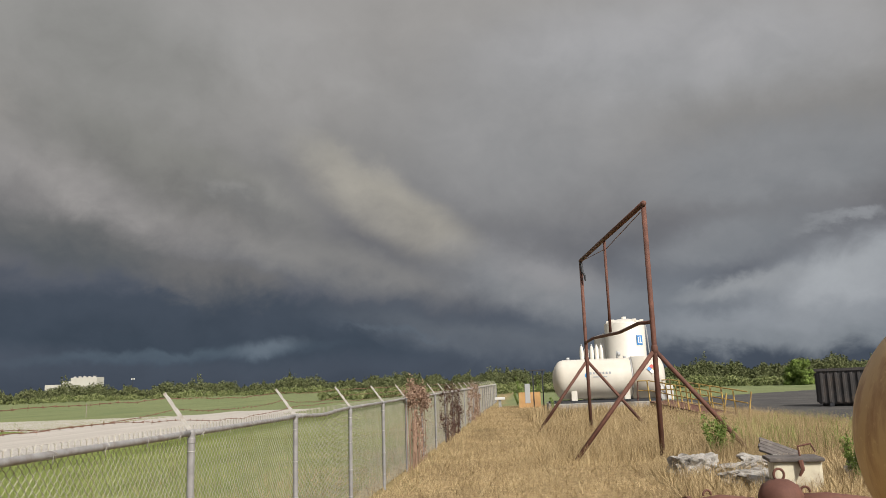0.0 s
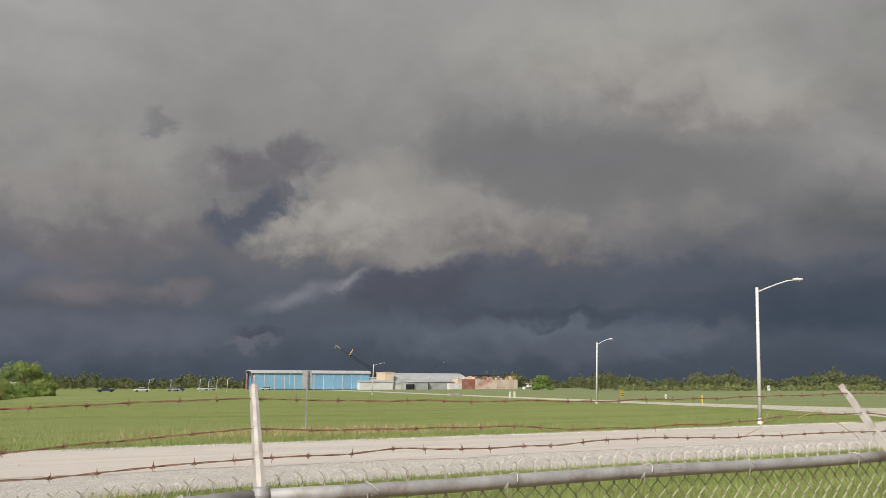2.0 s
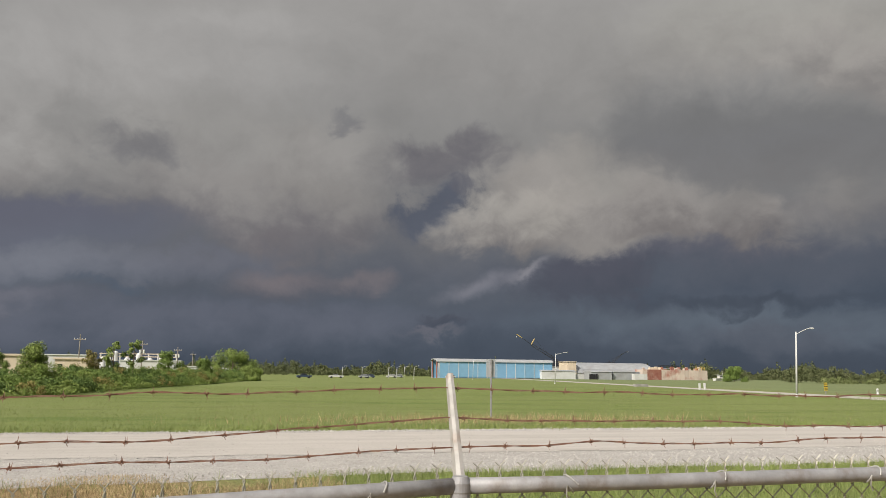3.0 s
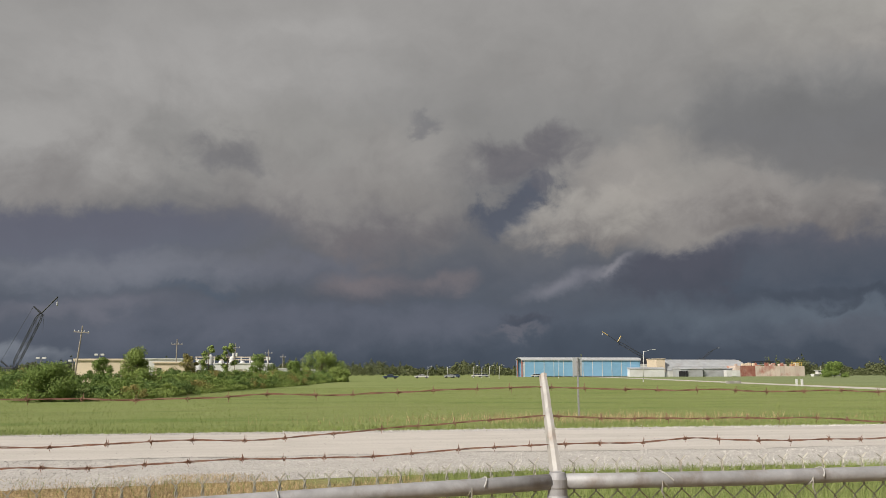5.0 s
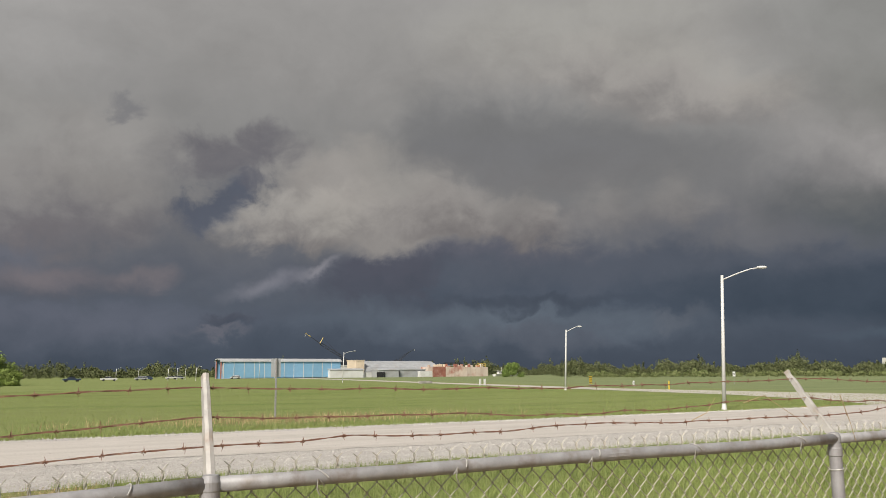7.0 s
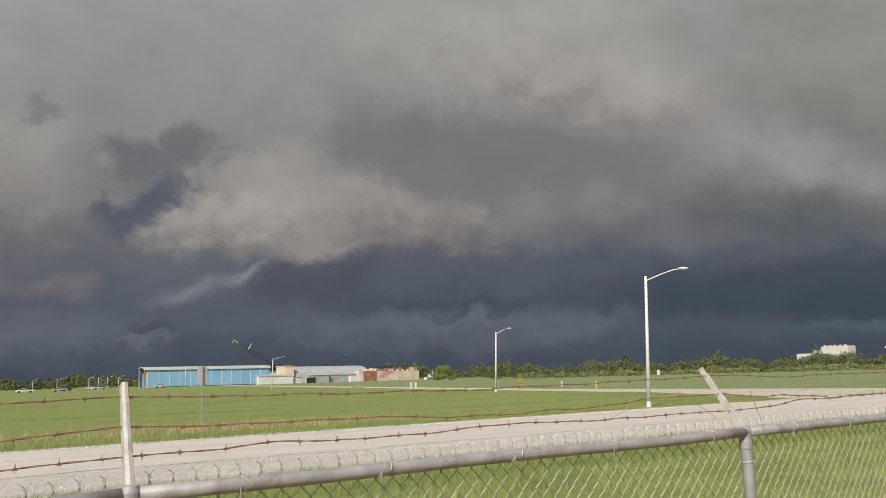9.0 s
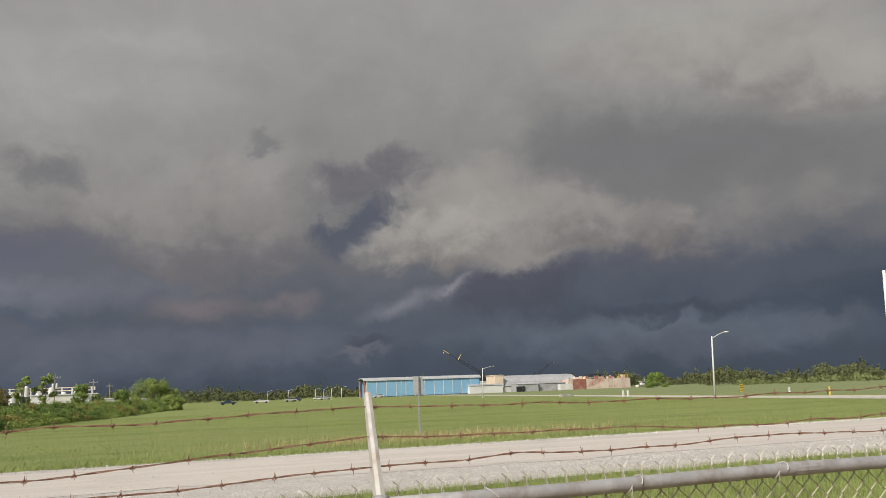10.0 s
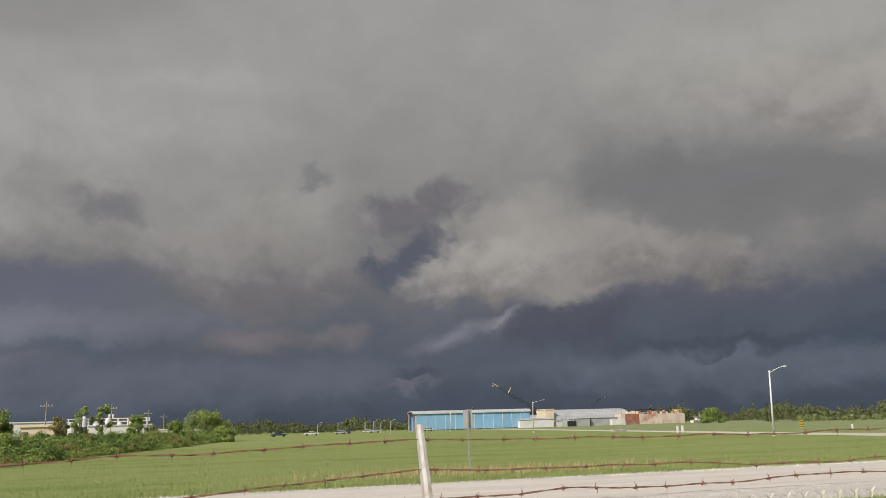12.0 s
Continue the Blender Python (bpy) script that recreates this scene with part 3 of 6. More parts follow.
def shift(y):
    """The fence swings in towards the yard, and its rail dips, before the first post."""
    return (-0.095 * min(0.0, y), 0.026 * min(0.0, y))


def rail_at(y):
    return 0.012 * noise.noise((y * 0.9, 3.1, 0)), RAIL_Z + 0.010 * noise.noise((y * 0.7, 0, 7.7)) - (0.035 * math.exp(-((y - 10.6) / 0.8) ** 2))


bays = list(zip(POST_Y, POST_Y[1:]))
rails = []
for k, (a, b) in enumerate(bays):
    n = 10
    pts = []
    for i in range(n + 1):
        y = a + (b - a) * i / n
        dx, z = rail_at(y)
        edge = min(i, n - i) / 2
        sx, sz = shift(y)
        pts.append((sx + dx * min(1, edge), y, RAIL_Z + sz + (z - RAIL_Z) * min(1, edge)))
    rail = part("top_rail", tube(B(), pts, RAIL, 12), "steel", fence, smooth=True)
    rails.append(rail)
    for j in range(5):
        y = a + 0.35 + j * 0.61 + random.uniform(-0.08, 0.08)
        if y > b - 0.1:
            continue
        i = (y - a) / (b - a) * n
        p0, p1 = pts[int(i)], pts[min(n, int(i) + 1)]
        z = p0[2] + (p1[2] - p0[2]) * (i - int(i))
        lean = random.uniform(-0.03, 0.03)
        sx = p0[0] + (p1[0] - p0[0]) * (i - int(i))
        ring = [(sx + 0.028 * math.cos(t), y + lean * math.sin(t) - 0.006 * t, z + 0.028 * math.sin(t)) for t in [2 * math.pi * q / 14 for q in range(15)]]
        ring += [(sx + 0.02, ring[-1][1], z - 0.035), (sx + 0.015, ring[-1][1] + 0.012, z - 0.055)]
        part("tie_wire", tube(B(), ring, 0.0024, 5), "tie", rail)
    bm = B()
    y = a + random.uniform(0.9, 2.2)
    dx, z = rail_at(y)
    dx, z = dx + shift(y)[0], z + shift(y)[1]
    tube(bm, [(dx, y - 0.05, z), (dx, y, z), (dx, y + 0.05, z)], RAIL + 0.0008, 12)
    part("sleeve", bm, "steel", rail)

def on_rail(k, y0, y1):
    """A sleeve-like stretch of a rail's own surface."""
    ring = []
    for y in (y0, (y0 + y1) / 2, y1):
        dx, z = rail_at(y)
        sx, sz = shift(y)
        ring.append((dx + sx, y, z + sz))
    return tube(B(), ring, RAIL + 0.0016, 16)


part("paint_mark", on_rail(1, -1.535, -1.52), "white_paint", rails[1], "white paint mark on the rail", smooth=True)
for pts in ([(-0.1, 2.55, 1.83), (-0.14, 2.75, 1.86), (-0.1, 2.95, 1.74), (-0.06, 3.05, 1.60)], [(-0.12, 3.0, 1.80), (-0.16, 3.2, 1.79), (-0.14, 3.42, 1.82)], [(-0.1, 2.2, 1.76), (-0.12, 2.32, 1.79), (-0.1, 2.36, 1.86)], [(0.03, 3.1, 1.86), (0.035, 3.16, 1.72), (0.03, 3.2, 1.63)]):
    e = tagged(part("dry_twig", tube(B(), [(FX + x, y, z) for x, y, z in pts], 0.0022, 5, 0.001), "straw"), "thin dry vine twig caught on the barbed wire", "twig", "twigs on the fence")

# woven wire: zigzags that hook into one another, twisted and cut to points above the rail
CELL, WIRE = 0.072, 0.0025


def woven(length):
    cols = 2 * int(round(length / CELL))
    step_y = length / cols
    rise, top = 0.038, 1.612
    rows = int((top - 0.04) / rise)
    verts, faces = [], []

    def strand(pts, r=WIRE):
        base = len(verts)
        for p in pts:
            for j in range(3):
                a = 2 * math.pi * j / 3
                verts.append((p[0] + r * math.cos(a), p[1] + r * math.sin(a) * 1.3, p[2]))
        for i in range(len(pts) - 1):
            for j in range(3):
                q = base + 3 * i
                faces.append((q + j, q + (j + 1) % 3, q + 3 + (j + 1) % 3, q + 3 + j))

    for c in range(cols):
        y = (c + 0.5) * step_y
        pts = []
        for r in range(rows + 1):
            s = 1 if (r + c) % 2 else -1
            pts.append((0.003 * s, y + s * step_y * 0.54, top - r * rise))
        strand(pts)
        # neighbours are twisted together and cut to splayed points
        if c % 2:
            y0 = y + step_y * 0.5
            for s in (-1, 1):
                ph = 0 if s > 0 else math.pi
                tw = [(0.0034 * math.cos(q * 1.5 + ph), y0 + 0.0034 * math.sin(q * 1.5 + ph), top + q * 0.0118) for q in range(8)]
                tw.append((0.004 * s, y0 + 0.014 * s, top + 0.101 + 0.003 * s))
                strand(tw, 0.0021)
    return verts, faces


wv, wf = woven(3.05)
net = None
for a, b in bays:
    if net is None:
        net = raw("wire_mesh", wv, wf, "mesh_wire", fence)
        o = net
    else:
        o = new("wire_mesh", net.data)
        o.parent = fence
    sa, sb = shift(a), shift(b)
    o.matrix_basis = Matrix.Translation((-0.031 + sa[0], a, sa[1])) @ Matrix.Rotation(math.atan2(sa[0] - sb[0], b - a), 4, "Z") @ Matrix.Rotation(math.atan2(sb[1] - sa[1], b - a), 4, "X") @ Matrix.Diagonal((1, (b - a) / 3.05, 1, 1))

# barbed wire: three strands of two twisted wires, barbs every 13 cm; slack in places
SLACK = {(1, 0): 0.03, (1, 1): 0.06, (1, 2): 0.03, (2, 0): 0.02, (2, 1): 0.03, (2, 2): -0.01, (3, 0): 0.02, (3, 1): 0.06, (3, 2): -0.03}


def one_barb(bm, p, spin):
    tube(bm, [p + Vector((0.0045 * math.cos(q), (q / 9 - 0.5) * 0.014, 0.0045 * math.sin(q))) for q in range(10)], 0.0018, 4)
    for q in range(4):
        ang = spin + q * math.pi / 2 + random.uniform(-0.3, 0.3)
        tip = Vector((math.cos(ang) * 0.7, random.uniform(-0.35, 0.35), math.sin(ang))) * 0.02
        tube(bm, [p + Vector((0, (q - 1.5) * 0.003, 0)), p + tip], 0.0016, 4, 0.0006)


bm = B()
one_barb(bm, Vector((0, 0, 0)), 0.4)
barb_mesh = bpy.data.meshes.new("barb")
bm.to_mesh(barb_mesh)
bm.free()
barb_mesh.materials.append(M["barb"])


def barbed(k, s, a, b):
    t = (0.90, 0.60, 0.315)[s]
    fx, fz = ARM.x * t, 1.655 + ARM.z * t
    L = b - a
    sag = SLACK.get((k, s), random.uniform(0.0, 0.06))
    n = int(L / 0.03)
    line = []
    for i in range(n + 1):
        u = i / n
        w = min(1.0, 6 * u, 6 * (1 - u))
        y = a + L * u
        z = fz - sag * 4 * u * (1 - u) + w * (0.016 * noise.noise((y * 1.7, s * 5.1, 1)) + 0.008 * noise.noise((y * 5, s * 3.3, 2)))
        sx = shift(y)[0]
        line.append(Vector((fx + sx + w * 0.012 * noise.noise((y * 1.5, s * 2.2, 5)), y, z)))
    bm = B()
    for ph in (0, math.pi):
        tube(bm, [p + Vector((math.cos(i * 0.9 + ph), 0, math.sin(i * 0.9 + ph))) * 0.0017 for i, p in enumerate(line)], 0.0019, 4, cap=False)
    wire = part("barbed_wire", bm, "barb", fence, "rusty twisted barbed wire")
    bm = B()
    y = a + 0.05 + random.uniform(0, 0.05)
    while y < b - 0.03:
        p = line[min(n, int((y - a) / L * n))]
        if 1 <= k <= 4:
            o = new("barb", barb_mesh)
            o.parent = wire
            o.matrix_basis = pose(*p, random.uniform(-8, 8), random.uniform(0, 180), random.uniform(-8, 8))
        else:
            one_barb(bm, p, random.uniform(0, math.pi))
        y += 0.137 + random.uniform(-0.012, 0.012)
    if bm.verts:
        tagged(part("barb", bm, "barb", wire), kind="stuff")
    else:
        bm.free()


for k, (a, b) in enumerate(bays):
    if a < 50:
        for s in range(3):
            barbed(k, s, a, b)


# ---- street lamps ----
def street_lamp(at, h, arm, turn, label):
    e = thing("street_lamp", label, "street lamp", "street lamps along the road", at, turn)
    e.matrix_basis = Matrix.Translation(at) @ Matrix.Rotation(radians(2.3), 4, Vector((-0.7, 0.71, 0))) @ Matrix.Rotation(radians(turn), 4, "Z")
    part("pole", tube(B(), [(0, 0, 0.1), (0, 0, h * 0.5), (0, 0, h)], 0.105, 12, 0.075), "white_paint", e, smooth=True)
    part("base", lathe(B(), [(0.15, 0), (0.15, 0.04), (0.12, 0.08), (0.108, 0.3), (0.1, 0.32)], 14), "white_paint", e, smooth=True)
    part("arm", tube(B(), [(0, 0, h - 0.25), (arm * 0.25, 0, h - 0.05), (arm * 0.5, 0, h + 0.14), (arm * 0.8, 0, h + 0.33), (arm, 0, h + 0.38)], 0.04, 8, 0.03), "white_paint", e, smooth=True)
    bm = lathe(B(), [(0.0, -0.05), (0.09, -0.05), (0.12, 0.0), (0.10, 0.06), (0.0, 0.09)], 12, Matrix.Translation((arm + 0.18, 0, h + 0.4)) @ Matrix.Diagonal((2.3, 1, 1, 1)))
    head = part("lamp_head", bm, "white_paint", e, "grey cobra-head lantern", smooth=True)
    part("lens", lathe(B(), [(0.0, -0.1), (0.06, -0.085), (0.08, -0.045), (0.0, -0.045)], 12, Matrix.Translation((arm + 0.22, 0, h + 0.4)) @ Matrix.Diagonal((1.8, 1, 1, 1))), "grey_sheet", head, smooth=True)
    return e


street_lamp((-29.2, 33.42, 0), 7.04, 1.8, 40, "tall white street lamp at the roadside")
street_lamp((-72.2, 57.2, 0), 6.75, 1.35, 40, "white street lamp beside the side road")
street_lamp((-175.6, 74.1, 0), 6.95, 2.4, 80, "white street lamp beside the far road")
street_lamp((-295, 91.4, 0), 7.2, 3.0, 80, "white street lamp before the blue hangar")
street_lamp((-390, 103.0, 0), 7.4, 3.0, 80, "white street lamp at the hangar's corner")


# ---- far buildings ----
def house(name, label, at, size, mat, group="", turn=0.0, roof="white_sheet", rise=0.0, category="building"):
    """A shed with walls, panel joints and a roof; x is depth, y the length that is seen."""
    e = thing(name, label, category, group, at, turn)
    dx, dy, h = size
    part("wall", box(B(), (-dx / 2, dy / 2, h / 2), (dx, dy, h)), mat, e)
    bm = B()
    n = 8
    prof = [(-dx / 2 + (dx / 2 + 0.3) * math.cos(math.pi * i / n), h - 0.05 + rise * math.sin(math.pi * i / n)) for i in range(n + 1)] if rise else [(0.3, h), (0.3, h + 0.35), (-dx - 0.3, h + 0.35), (-dx - 0.3, h)]
    ends = [[bm.verts.new((x, y, z)) for x, z in prof] for y in (-0.3, dy + 0.3)]
    for j in range(len(prof)):
        k = (j + 1) % len(prof)
        bm.faces.new((ends[0][j], ends[0][k], ends[1][k], ends[1][j]))
    bm.faces.new(ends[0][::-1]), bm.faces.new(ends[1])
    bmesh.ops.recalc_face_normals(bm, faces=bm.faces)
    part("roof", bm, roof, e)
    return e


# blue hangar: open gable end, panels between pale mullions, overhanging eaves
hx, hy, hl, hh = -400, 104.8, 63.3, 9.0
hangar = thing("blue_hangar", "long blue sheet-metal hangar with white trim", "hangar", at=(hx, hy, 0))
for i in range(12):
    w = (hl - 1.5) / 12
    part("wall_panel", box(B(), (-0.15, 1.5 + w * (i + 0.5), hh / 2 + 0.2), (0.3, w - 0.28, hh - 0.4)), "blue_sheet", hangar)
    part("mullion", box(B(), (-0.1, 1.5 + w * i, hh / 2), (0.35, 0.26, hh)), "white_sheet", hangar)
part("back_wall", box(B(), (-10, hl / 2, hh / 2), (0.3, hl, hh)), "blue_sheet", hangar)
part("end_wall", box(B(), (-5, hl - 0.15, hh / 2), (10, 0.3, hh)), "blue_sheet", hangar)
part("floor_slab", box(B(), (-5, hl / 2, 0.05), (10, hl, 0.1)), "grey_sheet", hangar)
bm = B()
prof = [(0.6, hh - 0.7), (0.4, hh - 0.1), (-0.6, hh + 0.6), (-5, hh + 0.95), (-9.4, hh + 0.6), (-10.6, hh - 0.7), (-9.4, hh + 0.2), (-5, hh + 0.55), (-0.6, hh + 0.1)]
ends = [[bm.verts.new((x, y, z)) for x, z in prof] for y in (-0.4, hl + 0.4)]
for j in range(len(prof)):
    k = (j + 1) % len(prof)
    bm.faces.new((ends[0][j], ends[0][k], ends[1][k], ends[1][j]))
bm.faces.new(ends[0][::-1]), bm.faces.new(ends[1])
bmesh.ops.recalc_face_normals(bm, faces=bm.faces)
part("roof", bm, "grey_sheet", hangar, "grey roof with a rolled eave")
for gx in (-0.3, -9.6):
    part("gable_frame", box(B(), (gx, 0.3, hh / 2), (0.8, 0.5, hh)), "rust_sheet", hangar)
part("eave_trim", box(B(), (0.2, hl / 2, hh - 0.45), (0.25, hl, 0.5)), "white_sheet", hangar)
bm = B()
for i in range(7):
    box(bm, (-0.9, 1.0, 0.8 + i * 1.1), (0.3, 1.4, 0.12))
box(bm, (-0.9, 0.5, 4), (0.2, 0.15, 8)), box(bm, (-0.9, 1.6, 4), (0.2, 0.15, 8))
part("scaffold", bm, "white_sheet", hangar)

# white barrel-roofed shed, its beige gable, and grey sheds before it
house("barrel_roof_shed", "long pale shed with a curved metal roof", (-408, 185.0, 0), (24, 46.5, 3.2), "white_sheet", roof="grey_sheet", rise=6.0)
house("beige_tower", "beige block at the end of the pale shed", (-407, 180.0, 0), (12, 5.0, 9.1), "beige_sheet", roof="beige_sheet")
house("grey_shed", "low pale grey metal shed", (-397, 161, 0), (10, 19, 4.1), "white_sheet", "grey sheds", roof="grey_sheet", rise=0.8)
house("grey_shed", "low mid-grey metal shed", (-394, 187.5, 0), (9, 12, 4.0), "grey_sheet", "grey sheds", roof="grey_sheet", rise=0.8)
house("grey_shed", "flat-roofed grey metal shed", (-396, 201, 0), (8, 16, 3.9), "grey_sheet", "grey sheds", roof="grey_sheet")
shed = house("annex", "white flat-roofed annex behind the sheds", (-425, 164, 0), (10, 20, 6.4), "white_sheet", roof="white_sheet")
for y, w, h, mat, lab in ((190.5, 0.9, 3.0, "dark", "dark open doorway"), (188, 3.6, 2.8, "dark", "dark open doorway"), (171, 1.2, 2.4, "dark", "dark doorway"), (180, 2.2, 2.6, "grey_sheet", "grey roller door")):
    e = thing("shed_door", lab + " in a metal shed", "door", "shed doors", (-393.5 if y > 186 else -397.7, y, 0))
    part("leaf", box(B(), (0, 0, h / 2), (0.3, w, h)), mat, e)
e = thing("white_container", "white steel box container before the shed", "container", at=(-392, 214.5, 0))
part("body", box(B(), (0, 0, 1.6), (3, 7.5, 3.2), bevel=0.1), "white_paint", e)
part("door", box(B(), (1.55, 0.5, 1.5), (0.1, 2.6, 2.6)), "white_sheet", e)

# rust-streaked barge with clutter on deck
barge = thing("barge", "rust-streaked pale steel barge hull on land", "barge", at=(-400, 231, 0))
random.seed(5)
for i in range(14):
    w = 40.0 / 14
    mat = "rust_sheet" if i in (1, 2, 3) else "barge"
    part("hull_plate", box(B(), (-6, -10 + w * (i + 0.5), 2.7), (12, w - 0.06, 5.4 + (0.5 if i < 5 else 0)), bevel=0.05), mat, barge)
for i in range(30):
    w, h = random.uniform(0.4, 2.2), random.uniform(0.5, 1.9)
    part("deck_gear", box(B(), (random.uniform(-6, -1), -8 + 37 * random.random(), 5.4 + h / 2), (1.5, w, h), bevel=0.08), random.choice(["barge", "barge", "rust_sheet", "beige_sheet", "white_sheet"]), barge)
bm = B()
for i in range(7):
    box(bm, (-1, 23 + i * 1.0, 6.4), (0.15, 0.15, 2.0))
for z in (6.4, 7.4):
    box(bm, (-1, 26, z), (0.15, 6.4, 0.18))
part("deck_rail", bm, "crane_yellow", barge)
e = thing("steel_rack", "dark steel gantry rack behind the shed", "rack", at=(-424, 246, 0))
part("frame", box(box(box(B(), (0, 0, 4), (0.5, 0.5, 8)), (0, 10, 4), (0.5, 0.5, 8)), (0, 5, 8), (3, 12, 0.6)), "crane_dark", e)
part("deck", box(B(), (0, 5, 6.5), (3, 11, 0.3)), "grey_sheet", e)


def boat(at, L, turn, label):
    e = thing("boat", label, "boat", "boats on the far bank", at, turn)
    bm, n = B(), 10
    rings = []
    for i in range(n + 1):
        t = i / n
        w = 1.5 * min(1, 2.6 * (1 - t)) ** 0.6 + 0.03
        rings.append([bm.verts.new((u * w, t * L, z + 0.5 * t * t)) for u, z in ((-0.6, 0), (-1, 1.2), (1, 1.2), (0.6, 0))])
    for a, b in zip(rings, rings[1:]):
        for j in range(4):
            bm.faces.new((a[j], a[(j + 1) % 4], b[(j + 1) % 4], b[j]))
    bm.faces.new(rings[0][::-1]), bm.faces.new(rings[-1])
    part("hull", bm, "white_paint", e)
    part("cabin", box(B(), (0, L * 0.45, 2.1), (2.0, L * 0.4, 1.7), bevel=0.15), "white_paint", e)
    part("window_band", box(B(), (0, L * 0.45, 2.4), (2.08, L * 0.36, 0.5)), "dark", e)
    part("upper_deck", box(B(), (0, L * 0.42, 3.05), (2.3, L * 0.46, 0.15)), "white_paint", e)
    part("mast", tube(B(), [(0, L * 0.5, 3), (0, L * 0.5, 5.2)], 0.07, 6), "white_paint", e)
    return e


boat((-380, 252, 0), 11, 8, "small white work boat beside the barge")
boat((-392, 264, 0), 14, 6, "white two-deck boat on the far bank")


# ---- cranes ----
def lattice_crane(at, foot, tip, jib, counter, w, label, tipmat="crane_yellow", cab=True):
    """A lattice boom from foot to tip, with a jib beyond it; places are in the plane of view, as (y, z)."""
    e = thing("lattice_crane", label, "crane", "cranes", at)
    f, t = Vector((0, *foot)), Vector((0, *tip))
    d = (t - f).normalized()
    n = Vector((0, -d.z, d.y))
    L, bm = (t - f).length, B()
    k = max(6, int(L / (w * 1.3)))
    X = Vector((1, 0, 0))
    cs = [(s * X + q * n) * w / 2 for s in (-1, 1) for q in (-1, 1)]
    for c in cs:
        tube(bm, [f + c * 0.4, f + d * L * 0.12 + c, f + d * L * 0.9 + c, t + c * 0.4], w * 0.07, 5)
    for i in range(k):
        a, b = f + d * L * i / k, f + d * L * (i + 1) / k
        for c0, c1 in ((0, 1), (2, 3), (0, 2), (1, 3)):
            if i % 2:
                c0, c1 = c1, c0
            tube(bm, [a + cs[c0] * 0.95, b + cs[c1] * 0.95], w * 0.04, 4)
    part("boom", bm, "crane_dark", e)
    j = Vector((0, *jib))
    part("jib", tube(B(), [t, t + (j - t) * 0.7, j], w * 0.15, 6, w * 0.08), "crane_dark", e)
    part("jib_tip", tube(B(), [t + (j - t) * 0.66, j], w * 0.19, 6, w * 0.14), tipmat, e)
    c = Vector((0, *counter))
    part("strut", tube(B(), [t, t + (c - t)], w * 0.22, 6, w * 0.15), tipmat, e)
    bm = B()
    tube(bm, [c, f + Vector((0, -w * 2.5, w * 1.2))], w * 0.035, 4)
    tube(bm, [j, j - Vector((0, 0, (j.z - f.z) * 0.1))], w * 0.03, 4)
    tube(bm, [t + n * w * -0.6, Vector((0, (t + n * w * -0.6).y, t.z - (t.z - f.z) * 0.36))], w * 0.03, 4)
    part("cable", bm, "crane_dark", e)
    part("hook", lathe(B(), [(0, -0.5 * w), (0.2 * w, -0.25 * w), (0.2 * w, 0.25 * w), (0, 0.5 * w)], 8, Matrix.Translation(j - Vector((0, 0, (j.z - f.z) * 0.1)))), "grey_sheet", e)
    if cab:
        part("cab", box(B(), (0, f.y - w, f.z - 1.5), (3, 5, 3), bevel=0.3), "crane_dark", e)
        part("gantry", tube(B(), [(0, f.y - w, f.z), (0, f.y - w * 2.5, f.z + w * 1.2)], w * 0.15, 6), "crane_dark", e)
        part("track", box(B(), (0, f.y - w, (f.z - 3) / 2), (4, 6, max(0.3, f.z - 3)), bevel=0.1), "crane_dark", e)
    return e


lattice_crane((-400, 0, 0), (-134.5, 5.0), (-124.5, 29.8), (-117.8, 37.6), (-128.0, 33.0), 2.3, "tall dark lattice-boom crane beyond the trees", "crane_dark")
lattice_crane((-440, 0, 0), (188, 10.5), (172.0, 19.5), (163.0, 25.2), (174.0, 22.8), 1.3, "dark crane with yellow boom tip behind the blue hangar")
lattice_crane((-450, 0, 0), (228, 10.0), (234.0, 14.5), (239.0, 17.2), (236.0, 15.8), 0.9, "small dark crane behind the pale shed", "crane_dark")
lattice_crane((-450, 0, 0), (276, 5.0), (285.0, 9.0), (290.0, 11.2), (287.0, 9.8), 0.9, "small dark crane behind the barge", "crane_dark")


# ---- utility poles ----
def utility_pole(at, h, label, lean=0.0):
    e = thing("utility_pole", label, "utility pole", "row of utility poles", at)
    e.matrix_basis = pose(*at, lean, 0, 0)
    part("pole", tube(B(), [(0, 0, 0), (0, 0, h)], 0.17, 8, 0.11), "pole_wood", e)
    part("crossarm", box(B(), (0.15, 0, h - 1.2), (0.12, 2.6, 0.14)), "pole_wood", e)
    for y in (-1.15, -0.45, 0.45, 1.15):
        part("insulator", lathe(B(), [(0.06, 0), (0.09, 0.1), (0.05, 0.28), (0, 0.3)], 6, Matrix.Translation((0.15, y, h - 1.12))), "white_paint", e)
    return e


def with_transformers(e, h):
    for y in (-0.45, 0.45):
        part("transformer", lathe(B(), [(0, 0), (0.28, 0), (0.28, 0.9), (0.15, 1.0), (0, 1.0)], 10, Matrix.Translation((0.3, y, h - 3.6))), "white_sheet", e, "pale grey transformer can")


utility_pole((-150, -41.2, 0), 10.4, "grey wooden utility pole with one crossarm", -5.0)
utility_pole((-200, -32.0, 0), 10.1, "grey wooden utility pole behind the brush")
with_transformers(utility_pole((-234, -21.5, 0), 10.3, "dark utility pole carrying two transformers"), 10.3)
with_transformers(utility_pole((-294, -15.3, 0), 10.3, "utility pole carrying two transformers"), 10.3)
utility_pole((-364, -12.5, 0), 10.3, "distant wooden utility pole")
utility_pole((-424, -4.4, 0), 10.3, "distant wooden utility pole by the woods")
utility_pole((-470, 4.0, 0), 10.0, "distant wooden utility pole by the woods")

